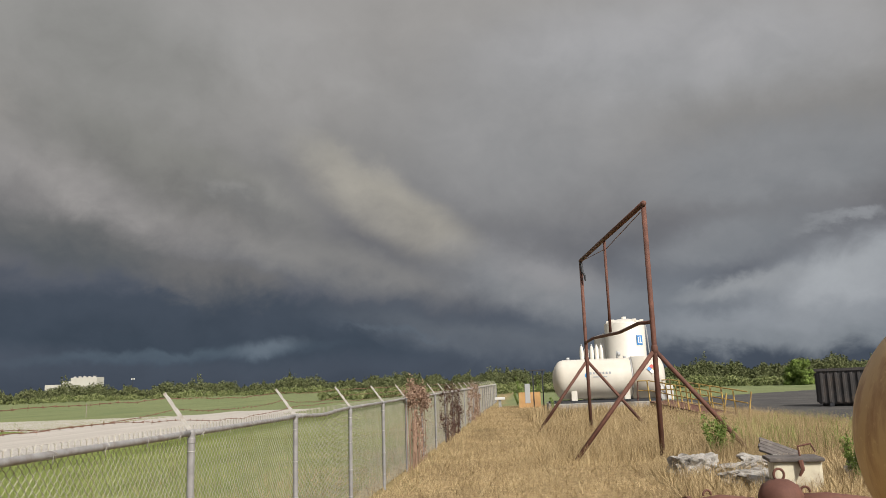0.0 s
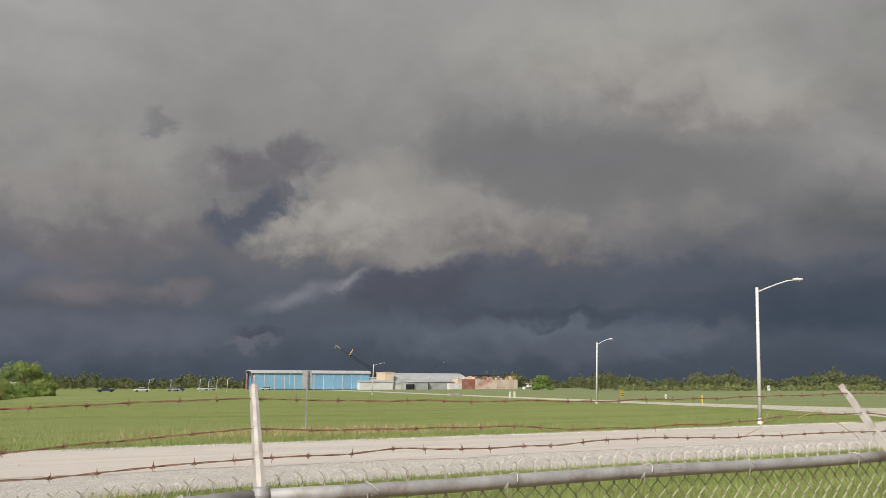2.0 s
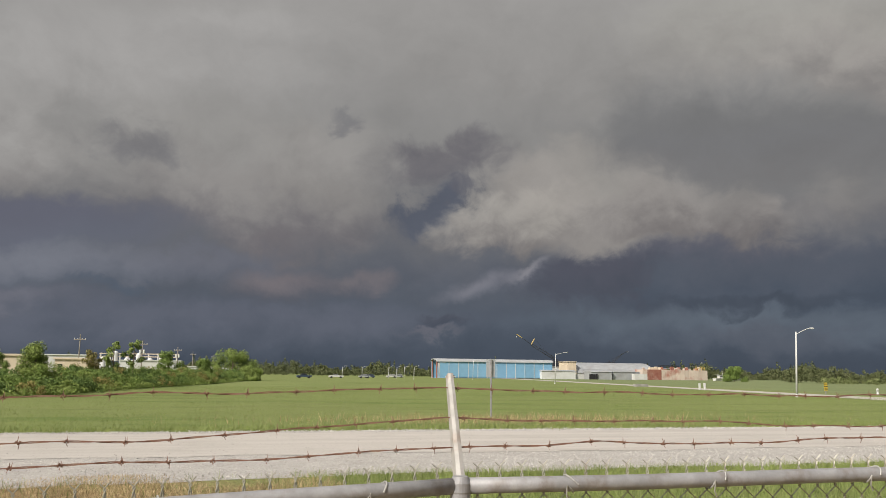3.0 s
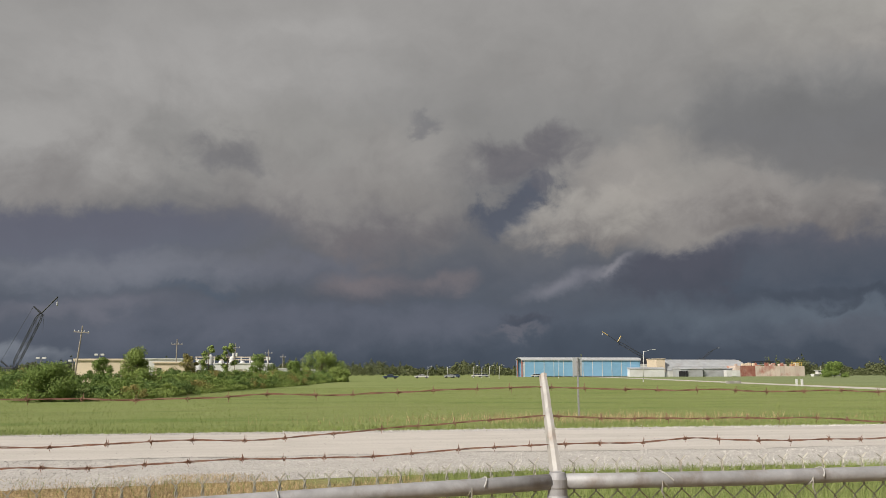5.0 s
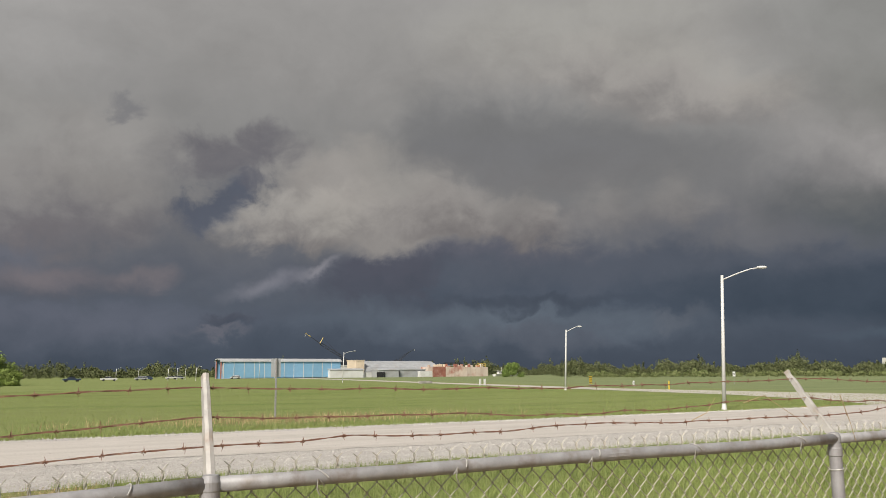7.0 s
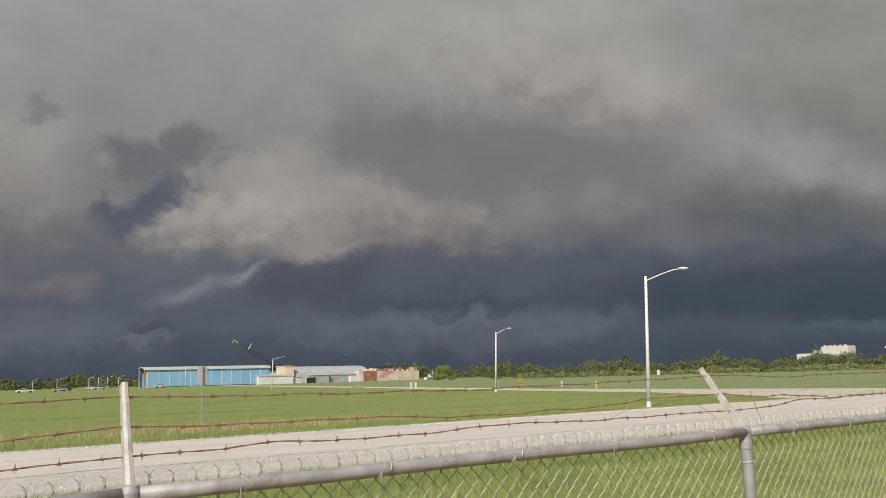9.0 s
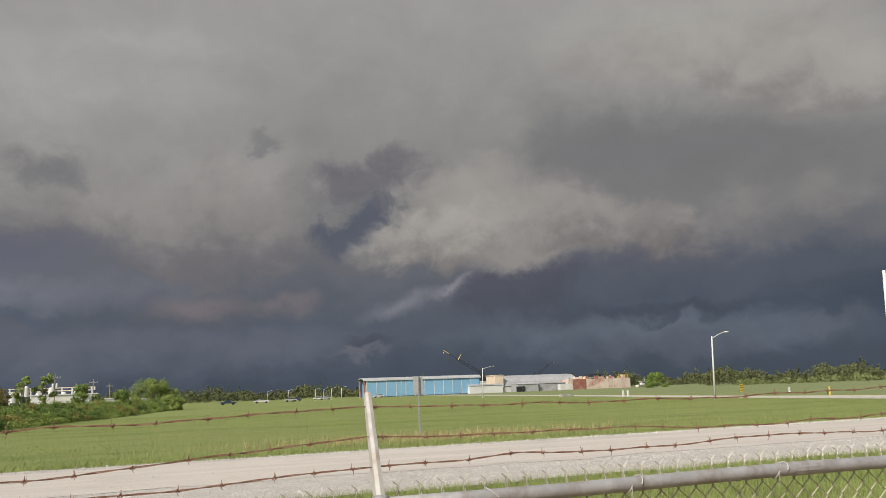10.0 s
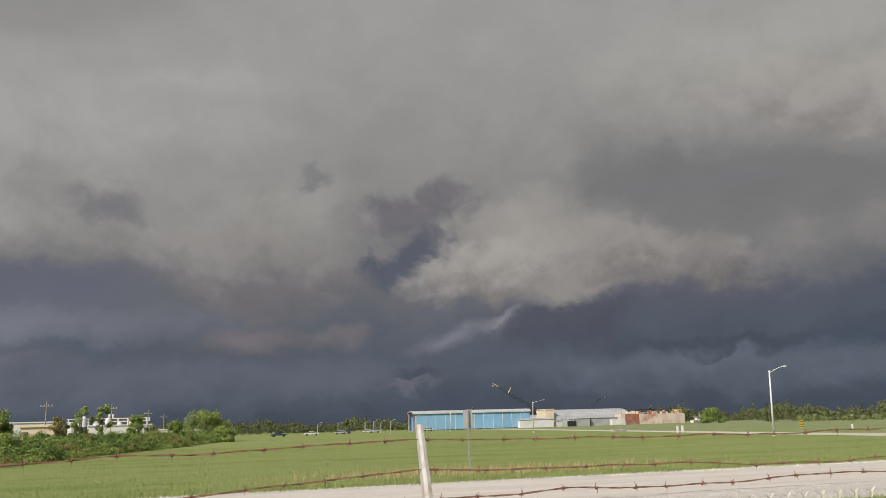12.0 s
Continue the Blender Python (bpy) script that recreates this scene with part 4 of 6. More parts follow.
# ---- works beyond the brush ----
def warehouse(at, w, d, h, turn, label, mat="beige_sheet"):
    e = house("warehouse", label, at, (d, w, h), mat, "works buildings", turn, roof="beige_sheet" if mat == "beige_sheet" else "white_sheet")
    return e


warehouse((-170, -46.5, 0), 9.0, 10, 4.6, 0, "beige windowless warehouse beyond the brush")
e = warehouse((-176, -32.6, 0), 6.2, 14, 4.1, 0, "lower beige warehouse with a yellow door")
part("door", box(B(), (0.05, 1.0, 1.6), (0.2, 0.8, 3.2)), "dark", e, "dark doorway")
part("roll_door", box(B(), (0.08, 2.0, 1.2), (0.2, 1.0, 2.4)), "crane_yellow", e, "yellow door")
warehouse((-290, -62, 0), 18, 12, 6.8, 0, "pale low shed beside the crane", "white_sheet")
warehouse((-300, -34.5, 0), 20, 14, 5.4, 0, "white works building behind the trees", "white_sheet")
warehouse((-330, -13, 0), 12, 12, 3.7, 0, "white works building with a flat roof", "white_sheet")
warehouse((-350, 0, 0), 9, 12, 3.3, 0, "small white shed at the end of the works", "white_sheet")
works = thing("pipe_rack", "pale process pipe rack with railings", "pipe rack", at=(-310, -42, -1.8))
random.seed(8)
for i in range(9):
    part("column", box(B(), (0, i * 3.2, 5.0), (0.4, 0.4, 10)), "white_sheet", works)
for z in (7.5, 8.8, 9.8):
    part("beam", box(B(), (0, 13, z), (0.5, 27, 0.3)), "beige_sheet", works)
for i in range(6):
    part("vessel", lathe(B(), [(0, 0), (0.9, 0), (0.9, 3), (0.5, 3.6), (0, 3.7)], 12, Matrix.Translation((0, 1 + i * 3.9, 5.6 + random.uniform(-1, 1.6)))), "white_sheet", works)
for y in (-164.5, -161.0):
    e = thing("chimney", "pale slim works chimney behind the trees", "chimney", "pair of chimneys", (-400, y, 0))
    part("stack", lathe(B(), [(1.1, 0), (0.95, 16.2), (1.05, 16.3), (1.05, 16.8), (0.7, 16.8), (0, 16.5)], 12), "beige_sheet", e)
for at, h in (((-200, -62.0, 0), 5.6), ((-200, -55.0, 0), 5.0), ((-205, -50.5, 0), 6.5)):
    e = thing("floodlight", "twin floodlight on a slim pole", "floodlight", "floodlights at the works", at)
    part("pole", tube(B(), [(0, 0, 0), (0, 0, h)], 0.08, 6), "pole_wood", e)
    for s in (-0.7, 0.7):
        part("lamp", box(B(), (0.1, s, h), (0.4, 0.8, 0.45), bevel=0.05), "white_paint", e)

# white block of several storeys over the woods
tower = thing("office_block", "distant white concrete office block over the woods", "building", at=(-524, 900, 0), turn=0)
part("wall", box(B(), (16, 8, 11.6), (32, 16, 23.2)), "pale_concrete", tower)
part("low_wing", box(B(), (-16, 8, 8.0), (32, 14, 16)), "pale_concrete", tower)
part("mid_wing", box(B(), (-4, 6, 9.8), (12, 14, 19.6)), "pale_concrete", tower)
for i in range(6):
    part("window", box(B(), (-14 + i * 2.2, 0.9, 13.0), (1.1, 0.3, 4.5)), "dark", tower)
for i in range(5):
    part("roof_plant", box(B(), (3 + i * 6, 4, 23.9), (2, 3, 1.4), bevel=0.1), "pale_concrete", tower)
e = thing("radio_mast", "thin distant mast with a lamp cluster", "mast", at=(-249, 500, 0))
part("pole", tube(B(), [(0, 0, 0), (0, 0, 12)], 0.2, 6), "crane_dark", e)
for x in (-0.8, 0.8):
    part("head", box(B(), (x, 0, 11.6), (0.8, 0.4, 1.0)), "white_paint", e)


# ---- the yard: pipe frame ----
PN, PF = Vector((4.0, 20.0, 0)), Vector((3.08, 30.0, 0))
frame_thing = thing("pipe_hoist_frame", "tall rusty welded pipe frame on splayed legs", "pipe frame")
for p, h, legs in ((PN, 6.3, ((1.9, 19.8), (6.15, 20.2))), (PF, 6.35, ((1.1, 29.8), (5.2, 30.2)))):
    part("upright", tube(B(), [(p.x, p.y, 0), (p.x, p.y, h * 0.5), (p.x, p.y, h)], 0.064, 12), "rust_pipe", frame_thing, smooth=True)
    for lx, ly in legs:
        part("leg", tube(B(), [(p.x, p.y, 2.6), ((p.x + lx) / 2, (p.y + ly) / 2, 1.3), (lx, ly, 0)], 0.056, 10), "rust_pipe", frame_thing, smooth=True)
    part("collar", lathe(B(), [(0.064, -0.1), (0.082, -0.07), (0.082, 0.07), (0.064, 0.1)], 12, Matrix.Translation((p.x, p.y, 2.62))), "rust_pipe", frame_thing, smooth=True)
top = [PN + Vector((0, -0.1, 6.3)), PN.lerp(PF, 0.5) + Vector((0, 0, 6.33)), PF + Vector((0, 0.1, 6.35))]
part("top_beam", tube(B(), top, 0.07, 12), "rust_pipe", frame_thing, smooth=True)
mid = PN.lerp(PF, 0.53)
part("hanger", tube(B(), [(mid.x, mid.y, 3.35), (mid.x, mid.y, 6.33)], 0.045, 10), "rust_pipe", frame_thing, smooth=True)
low = [PN + Vector((0, 0, 3.29)), PN.lerp(PF, 0.15) + Vector((0, 0, 3.36)), PN.lerp(PF, 0.4) + Vector((0, 0, 3.27)), PN.lerp(PF, 0.6) + Vector((0, 0, 3.3)), PN.lerp(PF, 0.85) + Vector((0, 0, 3.34)), PF + Vector((0, 0, 3.26))]
part("sagging_bar", tube(B(), low, 0.05, 10), "rust_pipe", frame_thing, "bent rusty cross bar", smooth=True)
part("wire_rope", tube(B(), [top[0] + Vector((0, 0.6, -0.1)), top[1] + Vector((0, 0, -0.35)), top[2] + Vector((0, -0.5, -0.08))], 0.012, 5), "barb", frame_thing)
part("hook_block", tube(B(), [PF + Vector((0, -0.1, 6.25)), PF + Vector((0.03, -0.15, 5.9)), PF + Vector((0.1, -0.2, 5.75)), PF + Vector((0.12, -0.2, 5.55))], 0.06, 8, 0.03), "crane_dark", frame_thing)

# ---- tanks on their plinth ----
M["tank"] = material("white_tank", mottled((0.66, 0.63, 0.57), (0.57, 0.54, 0.48), 0.5, (0.42, 0.36, 0.27), 0.35), 0.45)
M["concrete"] = material("concrete", mottled((0.36, 0.34, 0.31), (0.27, 0.255, 0.235), 1.5, (0.17, 0.155, 0.14), 0.5), 0.9, bump=grain(18, 0.01))
M["logo_blue"] = material("blue_panel", mottled((0.04, 0.20, 0.50), (0.05, 0.22, 0.52), 3.0), 0.5)
M["sign_white"] = material("white_panel", mottled((0.8, 0.8, 0.8), (0.75, 0.75, 0.74), 4.0), 0.5)
M["sign_red"] = material("red_panel", mottled((0.5, 0.05, 0.04), (0.45, 0.05, 0.04), 4.0), 0.5)
M["sign_yellow"] = material("yellow_panel", mottled((0.62, 0.45, 0.05), (0.55, 0.4, 0.05), 4.0), 0.5)
M["grey_print"] = material("grey_print", mottled((0.30, 0.33, 0.36), (0.34, 0.37, 0.4), 8.0), 0.6)
M["rail_yellow"] = material("worn_yellow_paint", mottled((0.46, 0.32, 0.09), (0.34, 0.23, 0.07), 4.0, (0.12, 0.07, 0.05), 0.9), 0.7, bump=grain(40, 0.002))
plinth = thing("plinth", "long low concrete plinth under the tanks", "plinth", at=(1.95, 43.6, 0))
part("body", box(B(), (3.05, 2.6, 0.32), (6.1, 5.2, 0.64), bevel=0.04), "concrete", plinth)
# dark strips put in for the shaded gap between plinth and tank
part("skid_beam", box(B(), (3.0, 0.3, 0.71), (5.9, 0.16, 0.13)), "crane_dark", plinth, "dark strip standing for the shaded gap atop the plinth")
part("skid_beam", box(B(), (3.0, 2.0, 0.71), (5.9, 0.16, 0.13)), "crane_dark", plinth, "dark strip standing for the shaded gap atop the plinth")

tank = thing("horizontal_tank", "large off-white horizontal storage tank with dished ends", "tank", at=(2.25, 44.9, 1.9))
turn_x = Matrix.Rotation(radians(90), 4, "Y")
part("shell", lathe(B(), [(0, 0.0), (0.35, 0.03), (0.7, 0.14), (0.93, 0.3), (1.03, 0.45), (1.07, 0.62), (1.07, 4.35)], 40, turn_x), "tank", tank, smooth=True)
part("jacket", lathe(B(), [(1.07, 4.28), (1.14, 4.3), (1.15, 5.4), (1.12, 5.65), (1.0, 5.85), (0.7, 5.98), (0, 6.03)], 40, turn_x), "tank", tank, "off-white end jacket", smooth=True)
part("seam_band", lathe(B(), [(1.075, 4.18), (1.09, 4.19), (1.09, 4.25), (1.075, 4.26)], 40, turn_x), "grey_sheet", tank, smooth=True)
for x in (1.1, 3.9):
    part("saddle", box(B(), (x, -0.75, -0.78), (0.32, 0.25, 0.75), bevel=0.03), "tank", tank)
    part("saddle", box(B(), (x, 0.5, -0.85), (0.32, 1.0, 0.6), bevel=0.03), "tank", tank)
bm = B()
for i, w in enumerate((0.15, 0.13, 0.13, 0.14, 0.12, 0.13, 0.13)):
    box(bm, (2.02 + i * 0.17, -1.045, 0.30), (w * 0.7, 0.02, 0.12))
part("printed_name", bm, "grey_print", tank, "faded grey printed bars")
part("printed_line", box(B(), (2.5, -1.075, 0.10), (0.75, 0.015, 0.05)), "grey_print", tank)
part("emblem", lathe(B(), [(0, -0.01), (0.13, -0.01), (0.13, 0.01), (0, 0.01)], 16, Matrix.Translation((1.83, -1.065, 0.2)) @ Matrix.Rotation(radians(90), 4, "X")), "logo_blue", tank)
dm = Matrix.Translation((5.25, -1.10, 0.42)) @ Matrix.Rotation(radians(-22), 4, "X") @ Matrix.Rotation(radians(45), 4, "Y")
for dx, dz, mat in ((-0.1, 0.1, "sign_red"), (0.1, 0.1, "sign_yellow"), (-0.1, -0.1, "logo_blue"), (0.1, -0.1, "sign_white")):
    part("hazard_diamond_field", box(B(), (dx, 0, dz), (0.19, 0.02, 0.19), dm), mat, tank)
bm = B()
tube(bm, [(0.9, 0, 1.05), (0.9, 0, 1.2)], 0.1, 10), tube(bm, [(3.6, 0, 1.0), (3.6, 0, 1.45)], 0.06, 8), tube(bm, [(3.6, 0, 1.3), (3.75, 0, 1.3)], 0.12, 8), tube(bm, [(4.0, 0, 1.02), (4.0, 0, 1.18)], 0.09, 8)
part("valve", bm, "grey_sheet", tank, smooth=True)


def vertical_tank(at, r, h, label):
    e = thing("vertical_tank", label, "tank", "upright tanks", at)
    part("shell", lathe(B(), [(r * 1.02, 0), (r * 1.02, 0.15), (r, 0.2), (r, h), (r * 0.97, h + 0.05)], 36), "tank", e, smooth=True)
    part("dome", lathe(B(), [(r * 0.98, h + 0.03), (r * 0.8, h + r * 0.13), (r * 0.4, h + r * 0.23), (r * 0.12, h + r * 0.26), (r * 0.12, h + r * 0.36), (0, h + r * 0.37)], 36), "tank", e, smooth=True)
    return e


big = vertical_tank((6.65, 47.4, 0.63), 1.15, 4.35, "tall off-white upright tank with domed top")
part("logo_panel", box(B(), (0, -1.165, 3.35), (0.42, 0.02, 0.54), Matrix.Rotation(radians(36), 4, "Z")), "logo_blue", big, "blue square panel")
bm = B()
m20 = Matrix.Rotation(radians(36), 4, "Z")
box(bm, (-0.08, -1.18, 3.35), (0.06, 0.015, 0.36), m20 @ Matrix.Rotation(0, 4, "Y")), box(bm, (0.07, -1.18, 3.2), (0.2, 0.015, 0.06), m20), box(bm, (0.04, -1.18, 3.4), (0.05, 0.015, 0.3), m20)
part("logo_mark", bm, "sign_white", big)
part("ladder_pipe", tube(B(), [(1.18, -0.2, 4.2), (1.24, -0.25, 3.5), (1.32, -0.25, 2.0), (1.22, -0.2, 0.3)], 0.03, 6), "grey_sheet", big)
for a in range(5):
    part("lug", box(B(), (math.cos(a * 1.3) * 1.0, math.sin(a * 1.3) * 1.0, 4.5), (0.22, 0.14, 0.16), bevel=0.02), "tank", big)
vertical_tank((5.5, 48.3, 0.63), 0.55, 3.7, "slim off-white upright tank")
for i, x in enumerate((4.05, 4.32, 4.62, 4.9, 5.15)):
    e = thing("gas_cylinder", "slim pale upright gas tube in a bank", "gas cylinder", "bank of gas tubes", (x, 46.6, 0.63))
    part("body", lathe(B(), [(0.12, 0), (0.12, 2.85 + 0.1 * (i % 2)), (0.08, 3.05), (0.04, 3.15), (0, 3.16)], 14), "tank", e, smooth=True)
    part("valve", lathe(B(), [(0.035, 3.15), (0.05, 3.2), (0, 3.26)], 8), "grey_sheet", e)

ramp = thing("loading_ramp", "sloping ramp with worn yellow pipe railings", "ramp")
a0, a1 = Vector((7.1, 42.6, 0.66)), Vector((9.3, 36.4, 0.05))
b0, b1 = Vector((8.4, 43.5, 0.66)), Vector((10.6, 37.3, 0.05))
bm = B()
q = [bm.verts.new(v) for v in (a0, b0, b1, a1)] + [bm.verts.new((v.x, v.y, v.z - 0.3 if v.z > 0.3 else -0.2)) for v in (a0, b0, b1, a1)]
for f4 in ((0, 1, 2, 3), (7, 6, 5, 4), (0, 3, 7, 4), (1, 5, 6, 2), (0, 4, 5, 1), (3, 2, 6, 7)):
    bm.faces.new([q[i] for i in f4])
bmesh.ops.recalc_face_normals(bm, faces=bm.faces)
part("deck", bm, "rust_pipe", ramp, "rusted plate deck")
for s, e_ in ((a0, a1), (b0, b1)):
    for hgt in (1.05, 0.55):
        part("handrail", tube(B(), [s + Vector((-0.5, 0.4, hgt)), s + Vector((0, 0, hgt)), e_ + Vector((0, 0, hgt))], 0.03, 8), "rail_yellow", ramp)
    for i in range(8):
        p = s.lerp(e_, i / 7)
        part("rail_post", tube(B(), [p, p + Vector((-0.08 if i < 7 else 0.2, 0.05, 1.05))], 0.035, 8), "rail_yellow", ramp)
    part("end_post", tube(B(), [s + Vector((-0.55, 0.45, 0.0)), s + Vector((-0.5, 0.4, 1.05))], 0.03, 8), "rust_pipe", ramp)
e = thing("cabinet", "white metal cabinet beside the tank", "cabinet", at=(8.2, 44.2, 0.0))
part("body", box(B(), (0, 0, 1.05), (0.7, 0.6, 0.75), bevel=0.03), "white_paint", e)
part("door", box(B(), (0, -0.315, 1.05), (0.6, 0.03, 0.65)), "white_sheet", e)
for x in (-0.28, 0.28):
    part("leg", box(B(), (x, 0, 0.34), (0.08, 0.4, 0.68)), "grey_sheet", e)
e = thing("pipe_stand", "dark steel frame stand by the plinth", "stand", at=(1.2, 47.0, 0))
part("frame", box(box(box(B(), (0, 0, 1.25), (0.07, 0.07, 2.5)), (0.55, 0, 1.25), (0.07, 0.07, 2.5)), (0.28, 0, 2.5), (0.9, 0.3, 0.08)), "crane_dark", e)
part("meter_box", box(B(), (-0.35, 0, 1.2), (0.3, 0.25, 1.1), bevel=0.03), "grey_sheet", e)

M["plywood"] = material("plywood", mottled((0.46, 0.28, 0.12), (0.38, 0.22, 0.09), 1.5, (0.25, 0.15, 0.08), 0.4), 0.85)
e = thing("plywood_box", "weathered orange plywood box overgrown with weeds", "box", at=(1.0, 58.5, 0))
for c, sz in (((0, -0.6, 0.55), (1.5, 0.03, 1.1)), ((0, 0.6, 0.55), (1.5, 0.03, 1.1)), ((-0.75, 0, 0.55), (0.03, 1.2, 1.1)), ((0.75, 0, 0.55), (0.03, 1.2, 1.1))):
    part("panel", box(B(), c, sz), "plywood", e)
e = thing("meter_pedestal", "small pale grey pedestal by the fence end", "pedestal", at=(-1.2, 60.5, 0))
part("post", box(B(), (0, 0, 0.3), (0.2, 0.2, 0.6)), "grey_sheet", e)
part("cap", box(B(), (0, 0, 0.68), (0.75, 0.5, 0.18), bevel=0.03), "white_sheet", e)

# ---- roll-off bin ----
M["bin"] = material("dark_bin_paint", mottled((0.035, 0.033, 0.033), (0.055, 0.05, 0.05), 1.5, (0.11, 0.075, 0.05), 0.5), 0.6, bump=grain(20, 0.004))
bin_thing = thing("roll_off_bin", "dark ribbed steel roll-off bin on asphalt", "bin", at=(16.3, 45.0, 0), turn=-24)
for c, sz in (((3.0, 0, 1.05), (6.0, 0.08, 1.7)), ((3.0, 2.2, 1.05), (6.0, 0.08, 1.7)), ((0, 1.1, 1.05), (0.08, 2.2, 1.7)), ((6.0, 1.1, 1.05), (0.08, 2.2, 1.7)), ((3.0, 1.1, 0.2), (6.0, 2.2, 0.1))):
    part("panel", box(B(), c, sz), "bin", bin_thing)
for i in range(17):
    part("rib", box(B(), (0.2 + i * 0.36, -0.08, 1.0), (0.13, 0.1, 1.55), bevel=0.02), "bin", bin_thing)
for i in range(7):
    part("rib", box(B(), (-0.08, 0.15 + i * 0.33, 1.0), (0.1, 0.12, 1.55), bevel=0.02), "bin", bin_thing)
part("top_rail", box(box(B(), (3.0, -0.05, 1.93), (6.2, 0.16, 0.14)), (-0.05, 1.1, 1.93), (0.16, 2.3, 0.14)), "bin", bin_thing)
part("skid", box(box(B(), (3.0, 0.5, 0.08), (5.8, 0.15, 0.16)), (3.0, 1.7, 0.08), (5.8, 0.15, 0.16)), "bin", bin_thing)
for x in (0.6, 5.4):
    part("wheel", lathe(B(), [(0, -0.1), (0.11, -0.1), (0.11, 0.1), (0, 0.1)], 12, Matrix.Translation((x, -0.12, 0.11)) @ Matrix.Rotation(radians(90), 4, "X")), "crane_dark", bin_thing)

# ---- ochre tank close by ----
def ochre(n, p):
    c = n.mix(n.ramp(n.noise(p, 1.6, 5), [(0.35, 0.0), (0.65, 1.0)]), (0.43, 0.27, 0.125, 1), (0.52, 0.34, 0.165, 1))
    drip = n.vmath("MULTIPLY", p, (3.0, 3.0, 0.7)).outputs[0]
    c = n.mix(n.ramp(n.noise(drip, 2.0, 6, 0.6), [(0.52, 0.0), (0.66, 0.7)]), c, (0.27, 0.125, 0.05, 1))
    return n.mix(n.ramp(n.noise(p, 24.0, 3), [(0.62, 0.0), (0.75, 0.5)]), c, (0.65, 0.45, 0.24, 1))


M["ochre"] = material("ochre_tank_paint", ochre, 0.5, bump=grain(30, 0.002))
ot = thing("ochre_tank", "ochre-painted steel tank with rust streaks, round-ended", "tank", at=(2.93, 5.0, 1.5))
prof = [(math.sin(math.pi / 2 * i / 14) * 1.0, 1.0 - math.cos(math.pi / 2 * i / 14)) for i in range(15)] + [(1.0, 4.0)] + [(math.cos(math.pi / 2 * i / 10), 4.0 + math.sin(math.pi / 2 * i / 10)) for i in range(1, 11)]
part("shell", lathe(B(), prof, 56, turn_x), "ochre", ot, smooth=True)
part("weld_seam", lathe(B(), [(1.0, 0.97), (1.008, 0.98), (1.008, 1.0), (1.0, 1.01)], 56, turn_x), "ochre", ot, smooth=True)
for x in (1.2, 3.8):
    part("saddle", box(B(), (x, 0, -1.15), (0.25, 1.3, 0.7), bevel=0.03), "rust_pipe", ot)
part("stud", lathe(B(), [(0.012, 0), (0.012, 0.02), (0, 0.025)], 8, Matrix.Translation((0.16, -0.5, -0.15)) @ Matrix.Rotation(radians(-60), 4, "Y")), "tank", ot)

# ---- scrap beside it ----
def slab(at, size, turn, tilt, seed, mat, label, name="concrete_rubble"):
    """A broken lump, rough all over."""
    bm = B()
    bmesh.ops.create_icosphere(bm, subdivisions=4, radius=0.5)
    for v in bm.verts:
        c = v.co.copy()
        for ax in range(3):
            c[ax] = max(-0.36, min(0.36, c[ax])) * 1.35
        k = 1 + 0.4 * noise.noise(v.co * 2.3 + Vector((seed, 0, 0))) + 0.34 * noise.noise(v.co * 7 + Vector((0, seed, 0))) + 0.1 * noise.noise(v.co * 15)
        v.co = Vector((c.x * size[0], c.y * size[1], c.z * size[2])) * k
    ob = part(name, bm, mat)
    ob.matrix_basis = pose(*at, tilt, tilt * 0.5, turn)
    return tagged(ob, label, "rubble", "rubble in the dry grass")


M["rubble"] = material("pale_rubble", mottled((0.42, 0.40, 0.37), (0.20, 0.185, 0.17), 9.0, (0.08, 0.07, 0.06), 0.9), 0.95, bump=grain(20, 0.03))
slab((4.0, 16.3, 0.13), (0.8, 0.7, 0.5), 10, 4, 1.0, "rubble", "crumpled pale lump of broken concrete")
slab((4.75, 15.9, 0.10), (0.7, 0.55, 0.3), 40, -6, 2.0, "rubble", "pale broken concrete chunk in straw")
slab((5.5, 16.6, 0.12), (0.9, 0.6, 0.32), -20, 8, 3.0, "rubble", "flat pale slab of broken concrete")
slab((5.9, 16.0, 0.10), (0.8, 0.7, 0.3), 60, -4, 4.0, "rubble", "flat pale slab under straw")
slab((7.0, 15.4, 0.15), (0.8, 0.6, 0.35), 15, 8, 5.0, "rubble", "pale slab beside the ochre tank")
slab((4.9, 14.6, 0.08), (1.2, 0.8, 0.3), 25, 3, 6.0, "rubble", "low pale rubble under dry straw")
M["old_wood"] = material("grey_old_wood", mottled((0.12, 0.105, 0.1), (0.075, 0.066, 0.062), 8.0, (0.22, 0.19, 0.165), 0.5), 0.95, bump=grain(25, 0.01))
e = thing("timber_panel", "dark weathered timber panel leaning on rubble", "timber", at=(5.55, 17.0, 0.28))
e.matrix_basis = pose(5.85, 17.0, 0.36, 34, 22, -10)
for i in range(4):
    part("plank", box(B(), (0, -0.15 + i * 0.105, 0), (0.75 + 0.05 * (i % 2), 0.1, 0.05), bevel=0.01), "old_wood", e)
M["cream"] = material("cream_enamel", mottled((0.60, 0.56, 0.44), (0.52, 0.48, 0.37), 2.5, (0.22, 0.12, 0.07), 0.5), 0.5, bump=grain(30, 0.002))
bx = thing("cream_bin", "cream enamelled metal bin with a dark lid", "bin", at=(5.05, 13.5, 0), turn=-6)
part("body", box(B(), (0.02, 0, 0.27), (0.74, 0.55, 0.54), bevel=0.05), "cream", bx)
part("lid", box(B(), (0.0, -0.02, 0.565), (0.84, 0.64, 0.06), bevel=0.02), "old_wood", bx, "dark warped lid")
